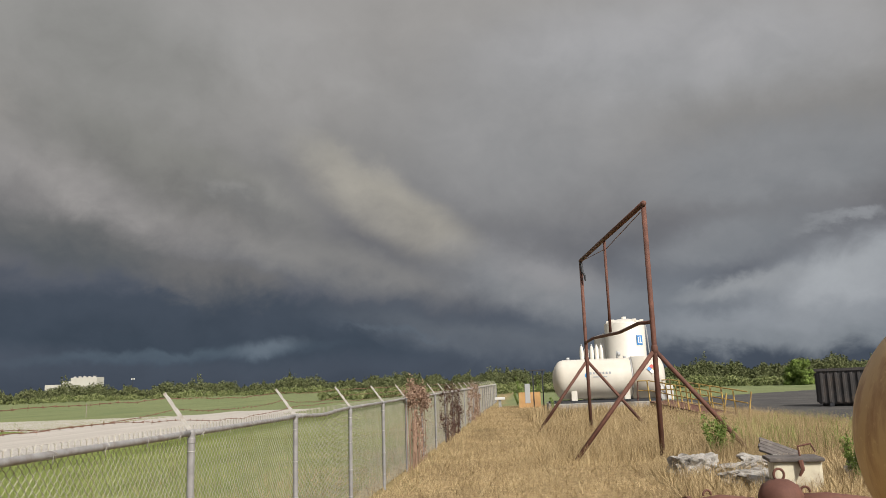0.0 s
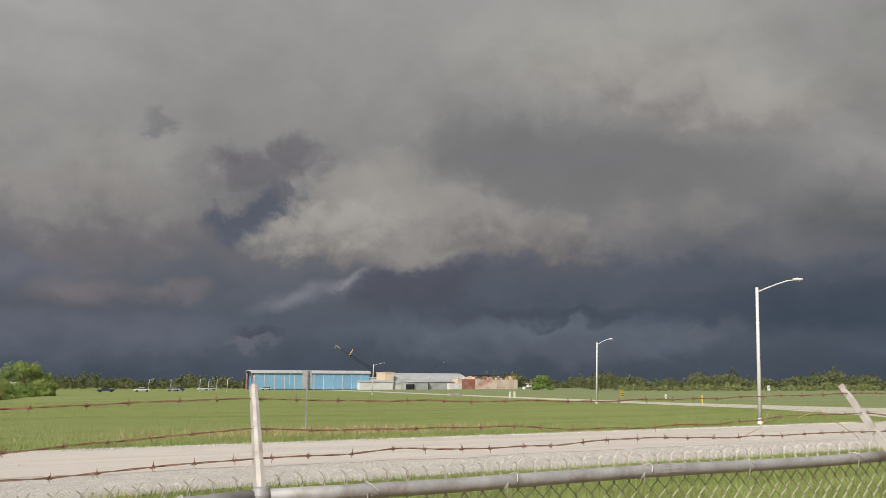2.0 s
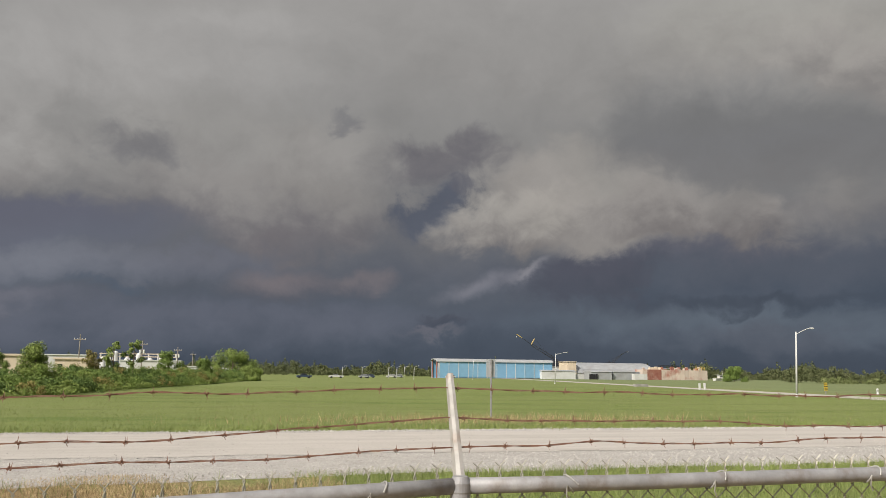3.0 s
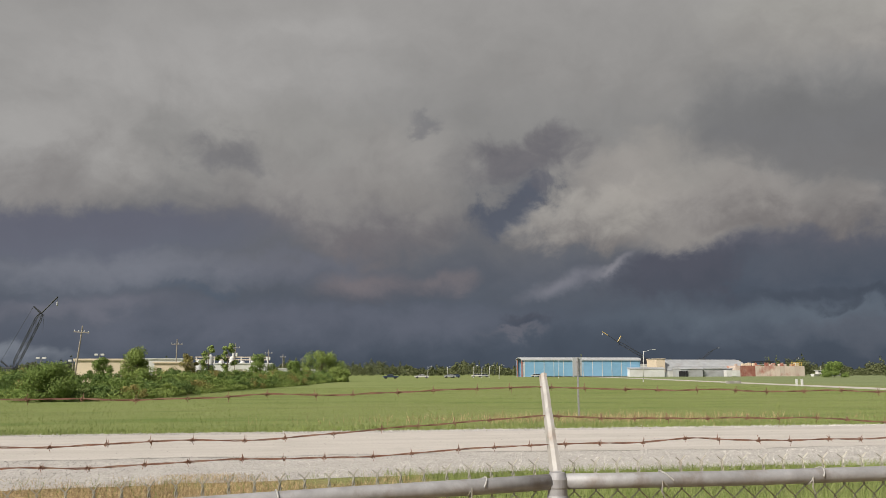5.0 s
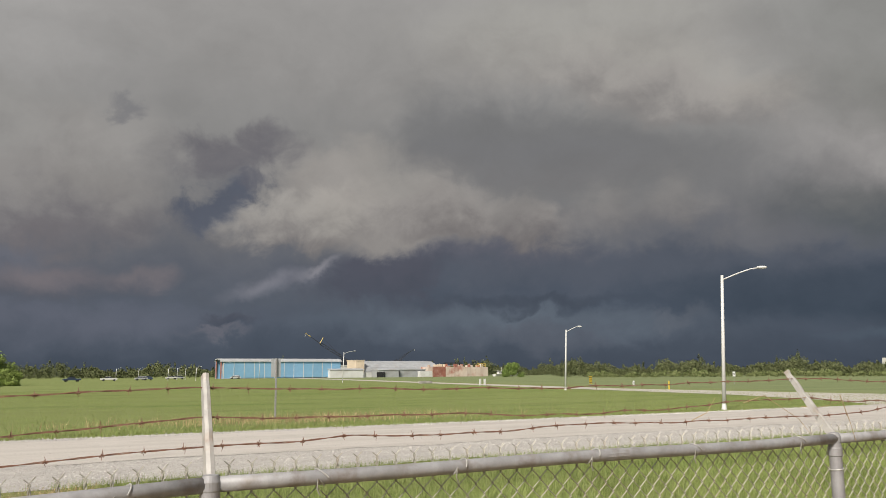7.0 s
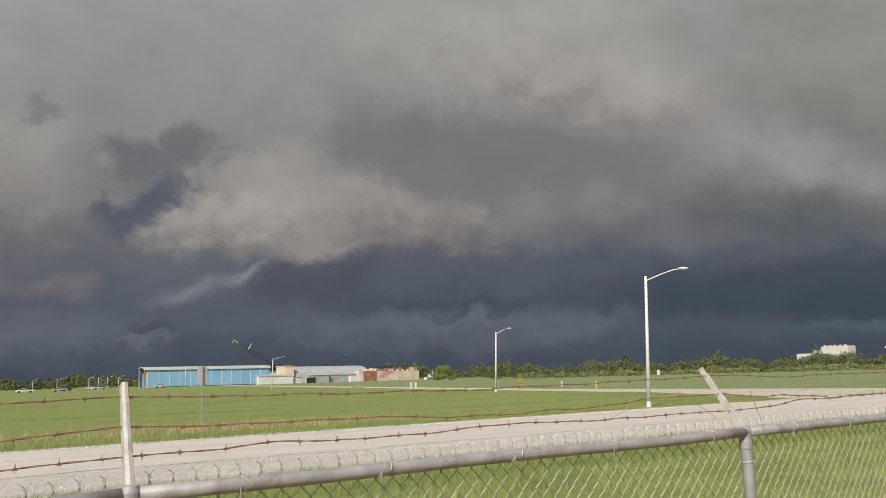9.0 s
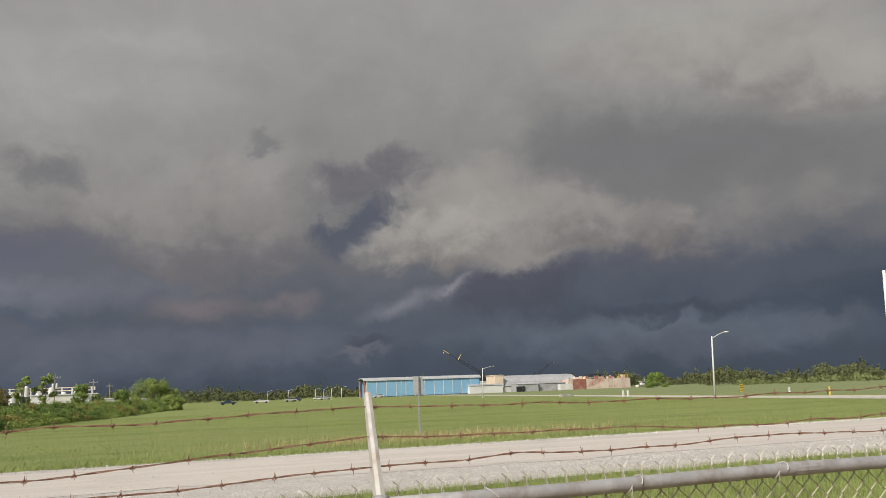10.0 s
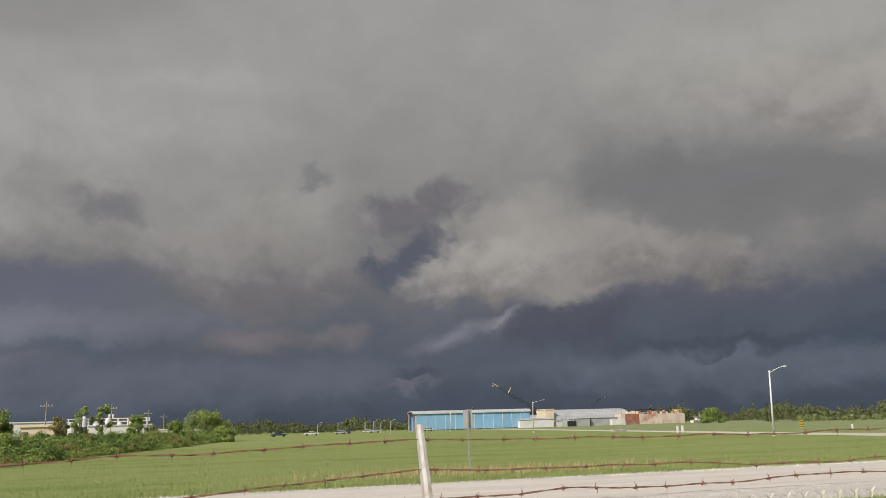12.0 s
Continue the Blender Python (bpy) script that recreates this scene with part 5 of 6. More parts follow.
part("handle", tube(B(), [(0.12, 0, 0.59), (0.1, 0.02, 0.75), (0.3, 0.02, 0.79), (0.36, 0, 0.66)], 0.017, 8), "rust_pipe", bx, "bent rusty handle")
part("torn_strap", tube(B(), [(0.05, -0.33, 0.56), (0.07, -0.36, 0.42), (0.02, -0.34, 0.32)], 0.045, 6, 0.02), "rust_pipe", bx)
rb = thing("rusty_float", "round rusty iron float with a lifting ring", "float", at=(4.18, 11.3, 0.0))
part("ball", lathe(B(), [(0, 0.0), (0.2, 0.04), (0.29, 0.16), (0.3, 0.3), (0.24, 0.43), (0.13, 0.5), (0, 0.52)], 24), "rust_pipe", rb, smooth=True)
part("ring", tube(B(), [(0.07 * math.cos(t), 0, 0.57 + 0.08 * math.sin(t)) for t in [2 * math.pi * i / 14 for i in range(15)]], 0.018, 8), "rust_pipe", rb)
for x, L, tn in ((3.35, 1.0, 20), (4.75, 1.3, -14)):
    e = thing("rusty_pipe", "length of thick rusty pipe lying in straw", "pipe", "scrap pipes", (x, 11.2, 0.19), tn)
    part("body", tube(B(), [(-L / 2, 0, -0.02), (0, 0, 0.02), (L / 2, 0, -0.05)], 0.13, 16), "rust_pipe", e, smooth=True)
    part("flange", tube(B(), [(-L / 2 - 0.03, 0, -0.02), (-L / 2 + 0.03, 0, -0.02)], 0.18, 16), "rust_pipe", e)
    part("lug", tube(B(), [(-L * 0.2 + 0.06 * math.cos(t), 0, 0.15 + 0.07 * math.sin(t)) for t in [math.pi * i / 8 for i in range(9)]], 0.016, 8), "rust_pipe", e)
    part("support", box(B(), (0, 0, -0.16), (0.5, 0.2, 0.06)), "old_wood", e)

# ---- small things along the road ----
M["black"] = material("black_paint", mottled((0.02, 0.02, 0.02), (0.035, 0.035, 0.035), 5.0), 0.6)
e = thing("road_sign", "narrow road sign on a steel post, seen from behind", "road sign", at=(-36.3, 11.65, 0))
part("post", box(B(), (0, 0, 1.36), (0.06, 0.08, 2.72), bevel=0.01), "steel", e)
part("plate", box(B(), (-0.05, 0, 2.28), (0.02, 0.46, 0.86), bevel=0.004), "grey_sheet", e, "bare grey back of the sign plate")
part("bolt", box(box(B(), (0.045, 0, 2.0), (0.03, 0.03, 0.03)), (0.045, 0, 2.55), (0.03, 0.03, 0.03)), "tie", e)
e = thing("object_marker", "yellow and black striped object marker on a post", "road sign", at=(-84.1, 70.9, 0))
part("post", box(B(), (0, 0, 0.4), (0.08, 0.08, 0.8)), "steel", e)
part("plate", box(B(), (0.05, 0, 0.95), (0.03, 0.5, 0.95)), "sign_yellow", e)
for i in range(3):
    part("stripe", box(B(), (0.07, 0, 0.66 + i * 0.3), (0.02, 0.5, 0.11), Matrix()), "black", e)
e = thing("hydrant", "small white fire hydrant in the grass", "hydrant", at=(-85.4, 79.8, 0))
part("barrel", lathe(B(), [(0.18, 0), (0.18, 0.08), (0.13, 0.1), (0.13, 0.5), (0.17, 0.52), (0.16, 0.62), (0.06, 0.75), (0, 0.77)], 12), "white_paint", e, smooth=True)
part("outlet", tube(B(), [(0, -0.22, 0.42), (0, 0.22, 0.42)], 0.06, 8), "white_paint", e)
e = thing("bollard", "slim yellow marker post", "bollard", at=(-65.9, 66.8, 0))
part("post", tube(B(), [(0, 0, 0), (0, 0, 0.9)], 0.08, 8), "sign_yellow", e)
part("cap", lathe(B(), [(0.085, 0.86), (0.085, 0.92), (0, 0.96)], 8), "sign_yellow", e)
e = thing("small_sign", "small white square sign on a post", "road sign", at=(-86, 101, 0))
part("post", box(B(), (0, 0, 0.8), (0.06, 0.06, 1.6)), "steel", e)
part("plate", box(B(), (0.05, 0, 1.55), (0.02, 0.6, 0.75)), "sign_white", e)
for i in range(2):
    part("printed_bar", box(B(), (0.07, 0, 1.45 + i * 0.2), (0.01, 0.4, 0.06)), "black", e)
for at in ((-109.8, 69.9, 0), (-109.4, 70.5, 0)):
    e = thing("marker_post", "short white marker post by the side road", "bollard", "white marker posts", at)
    part("post", box(B(), (0, 0, 0.5), (0.25, 0.28, 1.0), bevel=0.03), "white_paint", e)
    part("cap", box(B(), (0, 0, 1.02), (0.28, 0.31, 0.05)), "white_sheet", e)
e = thing("concrete_block", "low pale concrete block in the grass", "block", at=(-140, 76.5, 0))
part("body", box(B(), (0, 0, 0.25), (1.0, 2.6, 0.5), bevel=0.05), "concrete", e)
e = thing("fence_stake", "thin dark stake in the far field", "stake", at=(-40.2, 72.6, 0))
part("stake", tube(B(), [(0, 0, 0), (0, 0, 1.3)], 0.035, 6), "pole_wood", e)
e = thing("litter", "crumpled white scrap of litter in the grass", "litter", at=(-9.6, 2.85, 0.06))
bm = B()
bmesh.ops.create_icosphere(bm, subdivisions=3, radius=0.13)
for v in bm.verts:
    v.co = Vector((v.co.x * 0.6, v.co.y * 1.3, v.co.z * 0.5)) * (1 + 0.5 * noise.noise(v.co * 14))
part("scrap", bm, "sign_white", e)


# ---- parked vehicles on the far lot ----
M["glass"] = material("dark_glass", (0.03, 0.035, 0.04, 1), 0.1)
M["tyre"] = material("tyre", mottled((0.02, 0.02, 0.02), (0.03, 0.03, 0.03), 6.0), 0.9)
M["car_dark"] = material("dark_blue_paint", mottled((0.03, 0.05, 0.09), (0.035, 0.055, 0.1), 3.0), 0.3)
M["car_silver"] = material("silver_paint", mottled((0.45, 0.46, 0.48), (0.4, 0.41, 0.43), 3.0), 0.35, 0.3)


def vehicle(at, turn, paint, label, pickup):
    e = thing("pickup_truck" if pickup else "car", label, "pickup truck" if pickup else "car", "vehicles on the far lot", at, turn)
    L, w = (5.6, 1.95) if pickup else (4.7, 1.85)
    bm = B()
    prof = [(-L / 2, 0.45), (-L / 2, 0.95), (-L * 0.22, 1.08), (L / 2 - 0.05, 1.05), (L / 2, 0.5)]
    ends = [[bm.verts.new((x, y, z)) for x, z in prof] for y in (-w / 2, w / 2)]
    for j in range(5):
        k = (j + 1) % 5
        bm.faces.new((ends[0][j], ends[0][k], ends[1][k], ends[1][j]))
    bm.faces.new(ends[0][::-1]), bm.faces.new(ends[1])
    bmesh.ops.recalc_face_normals(bm, faces=bm.faces)
    part("body", bm, paint, e)
    c0, c1 = (-0.95, 0.75) if pickup else (-1.1, 1.7)
    for nm, mat, z0, z1, wi in (("window_band", "glass", 1.06, 1.5, 0.0), ("roof", paint, 1.5, 1.58, 0.1)):
        bm = B()
        lo = [bm.verts.new(v) for v in ((c0 - 0.4 * (nm == "window_band"), -w / 2 + 0.08, z0), (c1 + 0.3 * (nm == "window_band"), -w / 2 + 0.08, z0), (c1 + 0.3 * (nm == "window_band"), w / 2 - 0.08, z0), (c0 - 0.4 * (nm == "window_band"), w / 2 - 0.08, z0))]
        hi = [bm.verts.new(v) for v in ((c0, -w / 2 + 0.2, z1), (c1, -w / 2 + 0.2, z1), (c1, w / 2 - 0.2, z1), (c0, w / 2 - 0.2, z1))]
        bm.faces.new(lo[::-1]), bm.faces.new(hi)
        for j in range(4):
            bm.faces.new((lo[j], lo[(j + 1) % 4], hi[(j + 1) % 4], hi[j]))
        part(nm, bm, mat, e)
    for x in (-L * 0.32, L * 0.32):
        for y in (-w / 2, w / 2):
            part("wheel", lathe(B(), [(0, -0.12), (0.36, -0.12), (0.38, 0), (0.36, 0.12), (0, 0.12)], 14, Matrix.Translation((x, y, 0.38)) @ Matrix.Rotation(radians(90), 4, "X")), "tyre", e)
    return e


vehicle((-300, 28.7, 0), 95, "car_dark", "dark blue pickup truck on the far lot", True)
vehicle((-315, 42.4, 0), 88, "white_paint", "white pickup truck on the far lot", True)
vehicle((-335, 56.9, 0), 92, "car_silver", "silver car on the far lot", False)
vehicle((-338, 59.5, 0), 80, "car_dark", "dark car on the far lot", False)
vehicle((-385, 78.5, 0), 90, "white_paint", "white car by the far lamps", False)
vehicle((-390, 83.0, 0), 90, "car_silver", "silver car by the far lamps", False)
vehicle((-385, 108, 0), 90, "white_paint", "white car before the blue hangar", False)
for x, y, h in ((-280, 65, 4.4), (-330, 66, 4.7), (-340, 71.5, 4.7), (-350, 77, 4.9), (-360, 60, 4.7), (-345, 49, 4.6)):
    street_lamp((x, y, 0), h, 1.3, 80, "white lamp post on the far lot")


# ---- plants ----
rng = np.random.default_rng(7)


def leaves(centres, spread, count, size, flat=0.0):
    """Small pointed leaves scattered round each centre: arrays of corners and faces."""
    c = np.repeat(np.asarray(centres, float), count, axis=0)
    s = np.repeat(np.asarray(spread, float).reshape(len(centres), -1), count, axis=0)
    n = len(c)
    d = rng.normal(size=(n, 3))
    d /= np.linalg.norm(d, axis=1)[:, None]
    p = c + d * s * (rng.random((n, 1)) ** 0.33)
    face = d + 0.55 * rng.normal(size=(n, 3))
    u = np.cross(face, rng.normal(size=(n, 3)))
    u /= np.linalg.norm(u, axis=1)[:, None] + 1e-9
    v = np.cross(face, u)
    v /= np.linalg.norm(v, axis=1)[:, None] + 1e-9
    k = size * rng.uniform(0.6, 1.4, (n, 1))
    verts = np.stack([p - u * k, p + u * k, p + v * k * 0.9], 1).reshape(-1, 3)
    verts[:, 2] = np.maximum(verts[:, 2], 0.01)
    return verts, np.arange(3 * n).reshape(-1, 3)


def tree(name, label, category, at, h, w, leaf="leaf", clumps=26, count=70, size=0.16, trunk=0.25, shape="round", group="", turn=0.0):
    e = thing(name, label, category, group, at, turn)
    bm = B()
    lean = rng.normal(0, 0.04 * h, 2)
    tube(bm, [(0, 0, 0), (lean[0] * 0.4, lean[1] * 0.4, h * 0.35), (lean[0], lean[1], h * 0.8)], 0.035 * h ** 0.8, 8, 0.01 * h ** 0.8)
    cs, sp = [], []
    for i in range(clumps):
        t = trunk + (1 - trunk) * (i + rng.random()) / clumps
        env = {"round": math.sin(math.pi * min(1, max(0.08, (t - trunk) / (1 - trunk) * 0.86 + 0.1))) ** 0.7, "cone": (1.08 - t) ** 0.8 * 1.25, "bush": (1 - t * 0.85) ** 0.5}[shape]
        a, r = rng.random() * 2 * math.pi, (rng.random() ** 0.5) * env * w / 2
        c = (lean[0] * t + r * math.cos(a), lean[1] * t + r * math.sin(a), h * (t * 0.93))
        cs.append(c)
        k = w * rng.uniform(0.10, 0.2)
        sp.append((k, k, k * 0.8))
        if i % 3 == 0:
            tube(bm, [(lean[0] * t * 0.6, lean[1] * t * 0.6, h * t * 0.6), c], 0.012 * h ** 0.8, 5, 0.004)
    part("trunk", bm, "bark", e)
    v, f = leaves(cs, sp, int(count * 1.9), size * 0.92)
    raw("crown", v, f, leaf, e)
    return e


M["leaf_deep"] = material("deep_green_leaf", leafy((0.065, 0.105, 0.026), (0.09, 0.14, 0.036), (0.125, 0.18, 0.05)), 0.7, spec=0.2)
# brush and young trees along the ditch
tree("shrub", "rounded dark green shrub at the field's edge", "shrub", (-62.5, -19.4, 0), 2.6, 4.4, "leaf", 44, 220, 0.078, 0.02, "bush", "shrubs along the ditch")
tree("young_tree", "bright green conical young tree", "tree", (-78.0, -16.3, 0), 4.3, 3.8, "leaf_light", 46, 220, 0.078, 0.05, "cone", "young trees along the ditch")
tree("young_tree", "russet-topped young tree in the brush", "tree", (-88.0, -36.4, 0), 5.6, 4.8, "leaf_rust", 40, 200, 0.096, 0.1, "cone", "young trees along the ditch")
tree("young_tree", "green young tree beside the russet one", "tree", (-88.0, -33.4, 0), 4.6, 4.2, "leaf_light", 36, 180, 0.090, 0.1, "round", "young trees along the ditch")
tree("young_tree", "green young tree beside the russet one", "tree", (-92.0, -40.6, 0), 4.6, 4.4, "leaf", 36, 180, 0.090, 0.1, "round", "young trees along the ditch")
tree("young_tree", "small round tree before the warehouse", "tree", (-120.0, -29.5, 0), 4.3, 3.6, "leaf", 30, 180, 0.096, 0.1, "round", "young trees along the ditch")
tree("young_tree", "thin tall tree with sparse feathery crown", "tree", (-112.0, -14.0, 0), 6.0, 2.6, "leaf_light", 14, 140, 0.090, 0.35, "round", "young trees along the ditch")
tree("young_tree", "thin tall tree with sparse feathery crown", "tree", (-112.0, -11.7, 0), 6.3, 2.6, "leaf_light", 13, 140, 0.090, 0.4, "round", "young trees along the ditch")
tree("young_tree", "thin tall tree with sparse feathery crown", "tree", (-110.0, -16.6, 0), 4.6, 3.0, "leaf_rust", 14, 140, 0.090, 0.3, "round", "young trees along the ditch")
tree("shrub", "dense green shrub at the end of the ditch", "shrub", (-152.0, -3.6, 0), 4.2, 4.2, "leaf", 34, 180, 0.120, 0.04, "bush", "shrubs along the ditch")
tree("young_tree", "broad pale green tree at the end of the brush", "tree", (-205.0, 2.0, 0), 7.0, 11.0, "leaf_light", 40, 180, 0.192, 0.05, "round", "young trees along the ditch")
tree("shrub", "low pale green shrub at the ditch's end", "shrub", (-190.0, 6.0, 0), 3.2, 6.0, "leaf_light", 30, 160, 0.168, 0.03, "bush", "shrubs along the ditch")
tree("shrub", "green shrub behind the brush", "shrub", (-150.0, -9.5, 0), 5.4, 5.0, "leaf", 34, 160, 0.120, 0.05, "round", "shrubs along the ditch")
tree("shrub", "low green shrub on the grass", "shrub", (-44.0, -17.6, 0), 0.75, 1.5, "leaf", 18, 120, 0.042, 0.02, "bush", "shrubs along the ditch")
tree("shrub", "round green bush before the far woods", "shrub", (-305.0, 212.0, 0), 6.2, 11.0, "leaf", 34, 180, 0.240, 0.03, "bush", "bushes in the marsh")
tree("shrub", "round bright green bush in the marsh", "shrub", (37.0, 112.0, 0), 3.2, 4.4, "leaf", 40, 200, 0.144, 0.03, "bush", "bushes in the marsh")

# the brush itself: a long uneven bank of vines and saplings behind a curving front
FRONT = [(-70, -25.5), (-64, -20.5), (-62, -15.5), (-68, -13.4), (-84, -11.6), (-106, -8.1), (-125, -4.3), (-160, 0.5), (-196, 5.0)]


def bank_points(n, back):
    """Points behind the brush's front, with how far behind it each one lies."""
    fx, fy = np.array(FRONT, float).T
    run = np.concatenate([[0], np.cumsum(np.hypot(np.diff(fx), np.diff(fy)))])
    t = run[-1] * rng.random(n) ** 1.15
    x, y = np.interp(t, run, fx), np.interp(t, run, fy)
    deep = back * rng.random(n)
    far = np.hypot(x, y)
    return x + x / far * deep, y + y / far * deep, deep


def shrub_bank(n, mat, label, back, tall, row=0):
    """Many domed shrubs side by side, each with its own lumps; row: shrubs of the straight row beyond the grass."""
    x, y, deep = bank_points(n, back)
    h = (0.8 + 1.45 * np.clip(deep / 10, 0, 1)) * rng.uniform(0.7, 1.2, n) * tall
    if row:
        x, y = np.concatenate([x, rng.uniform(-128, -116, row)]), np.concatenate([y, rng.uniform(-57, -40.5, row)])
        h = np.concatenate([h, rng.uniform(2.0, 2.9, row) * tall])
    cs, sp = [], []
    for a, b, hh in zip(x, y, h):
        rr = rng.uniform(0.9, 1.9)
        for _ in range(13):
            az, up = rng.random() * 6.283, rng.random() ** 0.6
            q = math.sqrt(max(0.0, 1 - up * up))
            cs.append((a + rr * q * math.cos(az), b + rr * q * math.sin(az), 0.15 + hh * up * 0.85))
            k = rr * rng.uniform(0.22, 0.42)
            sp.append((k, k, k * 0.75))
    v, f = leaves(cs, sp, 66, 0.08)
    return tagged(raw("brush", v, f, mat), label, "brush", kind="stuff")


shrub_bank(170, "leaf", "tangled green brush and vines along a ditch", 34, 1.0, 30)
shrub_bank(46, "leaf_light", "pale green saplings among the brush", 26, 0.95, 8)
shrub_bank(30, "leaf_rust", "olive and russet shoots among the brush", 30, 1.1, 10)
shrub_bank(130, "leaf_deep", "deep green shrubs among the brush", 32, 1.0, 40)
x, y, deep = bank_points(170, 5.0)
v, f = leaves(np.stack([x, y, np.full(170, 0.3)], 1), np.tile((1.5, 1.5, 0.5), (170, 1)), 200, 0.09)
tagged(raw("low_brush", v, f, "leaf_light"), "pale green weeds and vines at the brush's foot", "weeds", kind="stuff")


# far woods all round the field
def woods(name, label, az0, az1, far, n, h, leaf, size, count=46, slim=0.0):
    az = np.radians(rng.uniform(az0, az1, n))
    d = far(np.degrees(az)) * rng.uniform(1.0, 1.22, n)
    x, y = -np.sin(az) * d, np.cos(az) * d
    th = h * (1 + 0.25 * np.sin(np.degrees(az) * 0.9) + 0.18 * np.sin(np.degrees(az) * 3.1 + 1)) * rng.uniform(0.6, 1.12, n) * (d / far(np.degrees(az))) ** 0.5
    tall = rng.random(n) < slim
    th = np.where(tall, th * 1.4, th)
    w = np.where(tall, th * 0.14, th * rng.uniform(0.32, 0.6, n))
    cs = np.concatenate([np.stack([x + rng.normal(0, 1, n) * w * 0.35, y + rng.normal(0, 1, n) * w * 0.35, th * q], 1) for q in (0.25, 0.5, 0.72, 0.86)])
    sp = np.concatenate([np.stack([w * q, w * q, th * 0.2], 1) for q in (1.0, 0.9, 0.7, 0.4)])
    v, f = leaves(cs, sp, count // 4, size)
    return tagged(raw(name, v, f, leaf), label, "woods", kind="stuff")


woods("far_woods", "dark green line of low woods across the marsh", -34, 52, lambda a: 330 + 0 * a, 2300, 5.0, "leaf_far", 0.4, 108, 0.06)
woods("far_woods", "dark distant woods behind the works", 50, 118, lambda a: 560 + 0 * a, 1700, 7.0, "leaf_far", 0.62, 84, 0.1)
woods("near_woods", "brighter trees before the far woods", -34, 12, lambda a: 240 + 0 * a, 420, 2.7, "leaf_far", 0.3, 150, 0.3)
woods("marsh_scrub", "pale green marsh scrub below the woods", -34, 14, lambda a: 120 + 0 * a, 2200, 1.2, "scrub", 0.17, 72)
woods("marsh_scrub", "pale green scrub before the woods", 12, 50, lambda a: 290 + 0 * a, 700, 1.9, "scrub", 0.35, 48)


# grass
def blades(name, label, n, region, h, w, mat, lean=0.5, clump=0.0, category="grass"):
    """Single blades over a region that returns n points."""
    x, y = region(n)
    if clump:
        keep = np.array([noise.noise((a * clump, b * clump, 3.3)) for a, b in zip(x, y)]) + rng.normal(0, 0.18, n) > 0.0
        x, y = x[keep], y[keep]
        n = len(x)
    hh = h * rng.uniform(0.45, 1.3, n)
    a, b = rng.random(n) * 2 * math.pi, rng.random(n) * 2 * math.pi
    ln = lean * rng.random(n) * hh
    ww = w * rng.uniform(0.6, 1.4, n) / 2
    base = np.stack([x, y, np.zeros(n)], 1)
    side = np.stack([np.cos(a), np.sin(a), np.zeros(n)], 1) * ww[:, None]
    bend = np.stack([np.cos(b), np.sin(b), np.zeros(n)], 1) * ln[:, None]
    tip = base + bend + np.stack([np.zeros(n), np.zeros(n), hh], 1)
    v = np.stack([base - side * 1.3, base + side * 1.3, tip], 1).reshape(-1, 3)
    return tagged(raw(name, v, np.arange(3 * n).reshape(-1, 3), mat), label, category, kind="stuff")


def rect(x0, x1, y0, y1, power=1.0):
    return lambda n: (x1 + (x0 - x1) * rng.random(n) ** power, y0 + (y1 - y0) * rng.random(n))


def verge(n):
    """Grass all along, thin where the strip has dried out."""
    x, y = rect(-15.8, -2.4, -7, 34)(n)
    keep = (y > 0.6 + 1.2 * np.sin(x * 0.8)) | (rng.random(n) < 0.08)
    x, y = x[keep], y[keep]
    k = rng.integers(0, len(x), n)
    return x[k] + rng.normal(0, 0.05, n), y[k] + rng.normal(0, 0.05, n)


blades("verge_grass", "green unmown grass between fence and road", 220000, verge, 0.16, 0.006, "grass", 0.9)
blades("verge_straw", "dry yellow grass under the fence", 26000, lambda n: (rng.normal(-3.0, 1.6, n), rng.uniform(6, 60, n)), 0.22, 0.008, "straw", 0.9, 0.4)
blades("verge_straw", "dry yellow grass by the road's edge", 100000, lambda n: (rng.uniform(-16.4, -3, n), -8 + 9.5 * rng.random(n) ** 0.7), 0.065, 0.007, "straw", 1.2, 0.4)
blades("field_grass", "green field grass beyond the road", 240000, lambda n: (-28.2 - 85 * rng.random(n) ** 1.5, rng.uniform(-40, 66, n)), 0.075, 0.013, "grass", 1.2)
blades("field_weeds", "taller weeds along the field's edge", 9000, lambda n: (rng.normal(-29.0, 0.5, n), rng.uniform(-30, 32, n)), 0.2, 0.009, "grass", 0.7)
blades("pole_weeds", "dry weeds round the sign post", 2500, lambda n: (rng.normal(-33.5, 1.6, n), rng.normal(11.6, 5.2, n)), 0.3, 0.012, "straw", 0.7)
blades("yard_straw", "cut straw and dry grass over the yard", 280000, rect(-1.9, 12, 9, 62, 1.0), 0.1, 0.007, "straw", 2.2)
blades("tall_straw", "tall dry grass round the pipe frame", 60000, lambda n: (rng.uniform(3.0, 11.5, n), rng.uniform(17.5, 44, n)), 0.42, 0.006, "straw", 1.0, 0.3)
blades("tall_straw", "tall dry grass behind the scrap", 36000, lambda n: (rng.uniform(4.2, 11.0, n), rng.uniform(18.5, 30, n)), 0.52, 0.005, "straw", 0.95)
blades("tall_straw", "tall brown grass at the pipe frame's feet", 60000, lambda n: (rng.uniform(1.0, 9.5, n), rng.uniform(18.4, 34, n)), 0.46, 0.006, "straw", 1.0, 0.22)
blades("weed_stems", "brown seeding weeds before the plinth", 6000, lambda n: (rng.uniform(0.8, 8.5, n), rng.normal(41.5, 1.2, n)), 0.6, 0.02, "straw", 0.5)
blades("scrap_straw", "dry straw among the scrap", 9000, lambda n: (rng.uniform(3.2, 7.5, n), rng.uniform(11.5, 17.0, n)), 0.3, 0.01, "straw", 1.2)
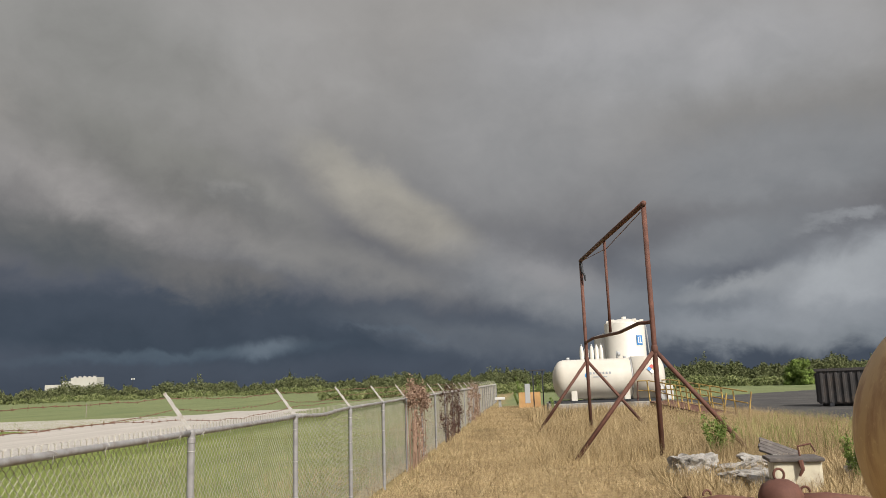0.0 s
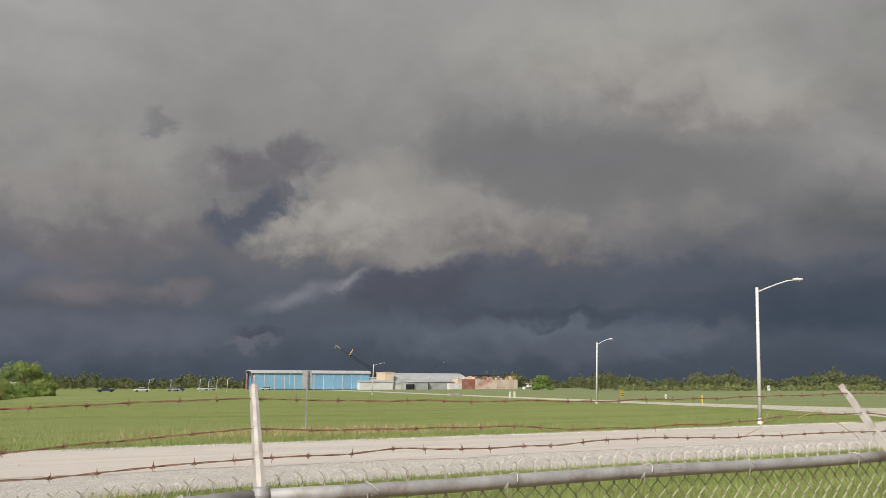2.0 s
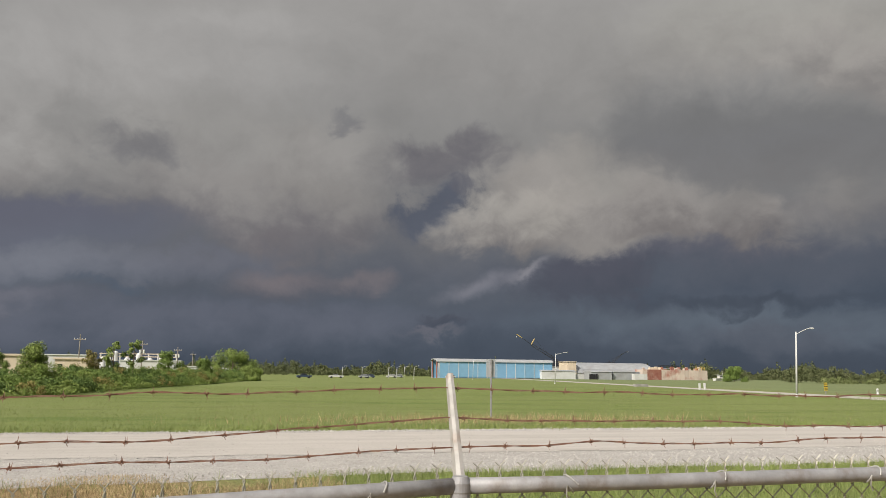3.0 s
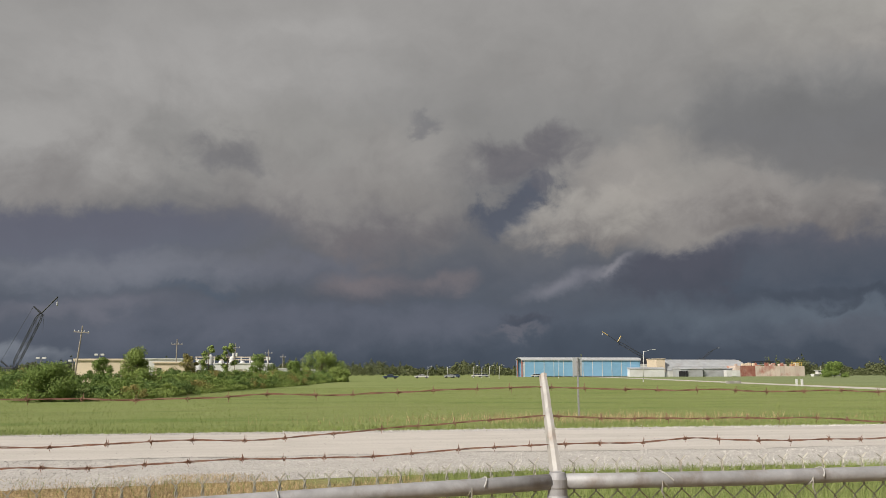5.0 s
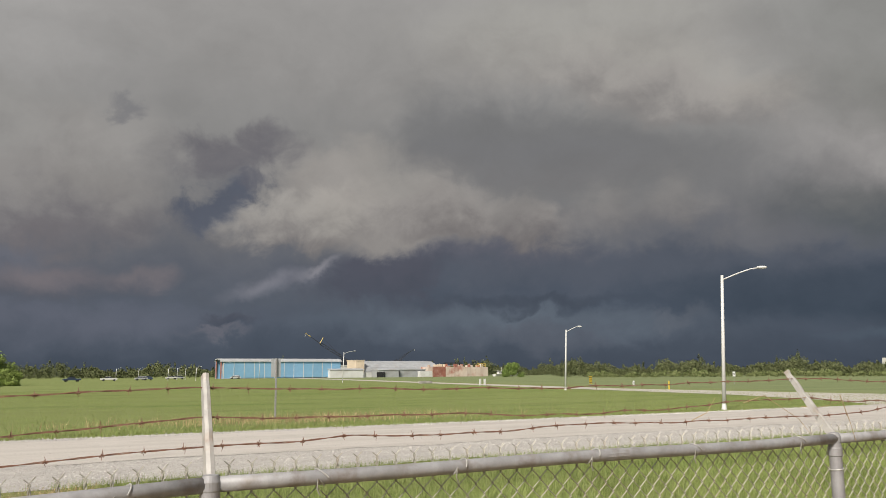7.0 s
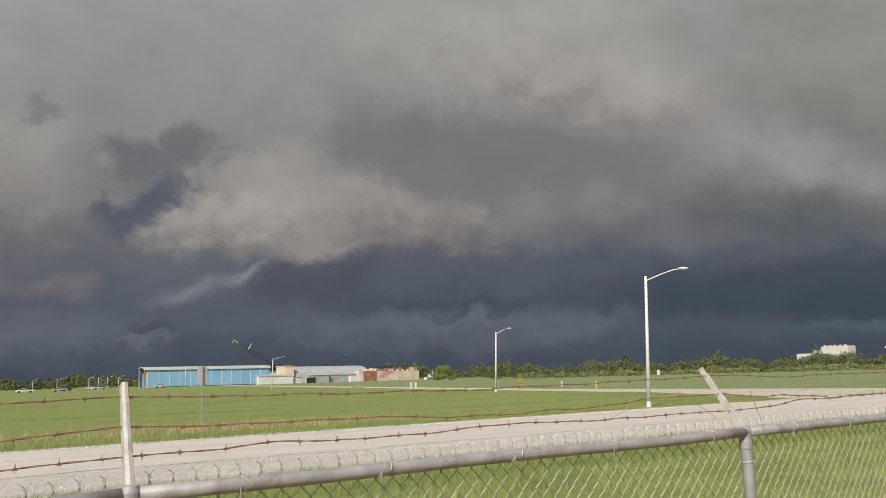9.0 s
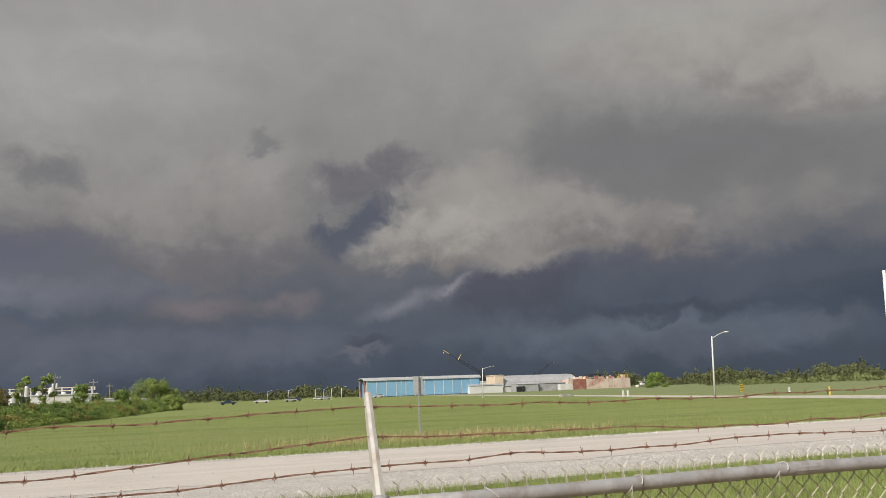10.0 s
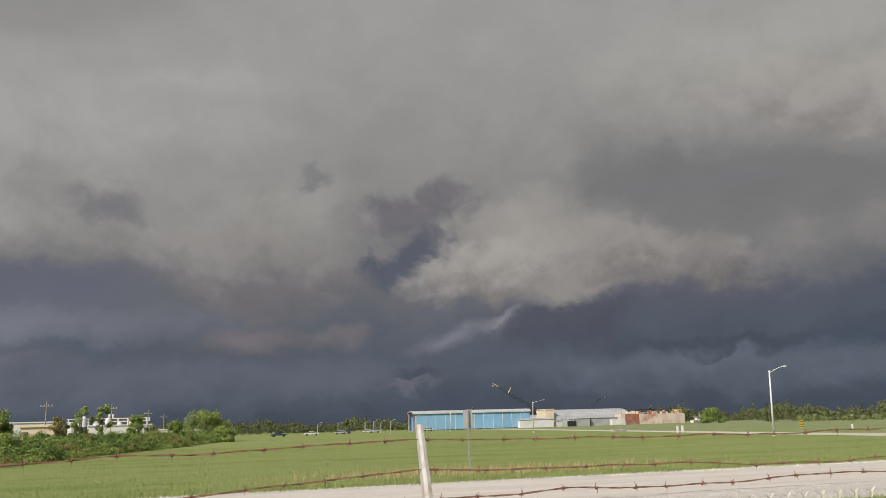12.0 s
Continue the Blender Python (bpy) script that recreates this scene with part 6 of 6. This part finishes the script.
blades("green_weeds", "green weeds mixed into the dry grass", 4000, lambda n: (rng.uniform(6.0, 11.5, n), rng.uniform(19, 30, n)), 0.55, 0.018, "leaf_light", 0.6, 0.6)


def weed(at, h, n, label):
    e = thing("weed", label, "weed", "leafy green weeds", at)
    bm, cs = B(), []
    for i in range(n):
        a = rng.random() * 6.28
        tipp = (0.28 * h * math.cos(a), 0.28 * h * math.sin(a), h * rng.uniform(0.7, 1.05))
        tube(bm, [(0.05 * math.cos(a), 0.05 * math.sin(a), 0), tipp], 0.01, 5, 0.004)
        cs += [(tipp[0] * q, tipp[1] * q, tipp[2] * q) for q in (0.35, 0.5, 0.65, 0.8, 0.95)]
    part("stem", bm, "leaf", e)
    v, f = leaves(cs, np.tile((0.08, 0.08, 0.1), (len(cs), 1)), 22, 0.034)
    raw("foliage", v, f, "leaf", e)


weed((5.15, 19.4, 0), 1.0, 7, "tall leafy green weed in dry grass")
weed((5.5, 19.8, 0), 0.85, 6, "leafy green weed in dry grass")
weed((6.45, 14.6, 0), 0.75, 5, "leafy green weed by the ochre tank")
weed((0.6, 58.4, 0), 2.2, 8, "tall weed growing over the plywood box")
weed((1.4, 58.6, 0), 2.0, 8, "tall weed growing over the plywood box")
weed((0.2, 60.0, 0), 1.3, 8, "bushy weed beside the plywood box")
weed((2.3, 43.0, 0), 1.0, 5, "brown-green weed before the plinth")


def vine(y0, y1, top, leaf, label, n, drop=0.0):
    e = thing("dead_vine", label, "vine", "vines on the fence", (FX, 0, 0))
    m = 46
    yy = rng.uniform(y0, y1, m)
    zz = rng.uniform(drop, 1.0, m) ** 0.8 * top * (1 - 0.35 * np.abs((yy - (y0 + y1) / 2) / (y1 - y0)))
    cs = np.stack([rng.normal(0.05, 0.06, m), yy, zz], 1)
    v, f = leaves(cs, np.stack([np.full(m, 0.12), rng.uniform(0.1, 0.4, m), rng.uniform(0.1, 0.35, m)], 1), n, 0.033)
    raw("foliage", v, f, leaf, e)
    for i in range(14):
        y = rng.uniform(y0, y1)
        part("stem", tube(B(), [(0.06, y, 0), (0.07, y + rng.normal(0, 0.1), top * 0.35), (0.05, y + rng.normal(0, 0.2), top * 0.75)], 0.012, 5, 0.006), leaf, e)


vine(18.0, 21.4, 2.05, "vine_dead", "reddish-brown dead vine draped over the fence", 60, 0.78)
vine(18.8, 20.6, 1.5, "vine_dead", "thin reddish-brown dead vine hanging on the mesh", 14)
vine(26.0, 33.0, 1.95, "vine_dark", "dark bare vine thicket on the fence", 55)
vine(38.0, 47.0, 1.95, "vine_dead", "brown dead vine thicket on the fence", 65)


# loose stones on the shoulder and along the road's edges
def stones(name, label, n, region, size, mat):
    x, y, z = region(n)
    k = size * rng.uniform(0.4, 1.5, n)[:, None]
    base = np.stack([x, y, z], 1)
    a = rng.random(n) * 6.283
    ring = [base + np.stack([np.cos(a + q * 2.094) * k[:, 0], np.sin(a + q * 2.094) * k[:, 0] * 0.8, np.zeros(n)], 1) for q in range(3)]
    tip = base + np.stack([rng.normal(0, 0.2, n) * k[:, 0], rng.normal(0, 0.2, n) * k[:, 0], k[:, 0] * 0.8], 1)
    v = np.stack([*ring, tip], 1).reshape(-1, 3)
    q = np.arange(n)[:, None, None] * 4
    f = (q + np.array([[0, 1, 3], [1, 2, 3], [2, 0, 3]])).reshape(-1, 3)
    return tagged(raw(name, v, f, mat), label, "stones", kind="stuff")


M["stone"] = material("pale_stone", leafy((0.29, 0.275, 0.255), (0.38, 0.36, 0.335), (0.48, 0.45, 0.42)), 0.95)
stones("loose_gravel", "loose pale gravel on the road's shoulder", 16000, lambda n: (-20.2 + 4.6 * rng.random(n) ** 0.8, rng.uniform(-9, 40, n), np.full(n, 0.009)), 0.02, "stone")
stones("loose_gravel", "scattered gravel along the road's far edge", 5000, lambda n: (rng.normal(-27.9, 0.35, n), rng.uniform(-14, 40, n), np.full(n, 0.009)), 0.03, "stone")
stones("road_stones", "few loose stones on the packed road", 900, lambda n: (rng.uniform(-27.0, -20.2, n), rng.uniform(-9, 30, n), np.full(n, 0.017)), 0.02, "stone")
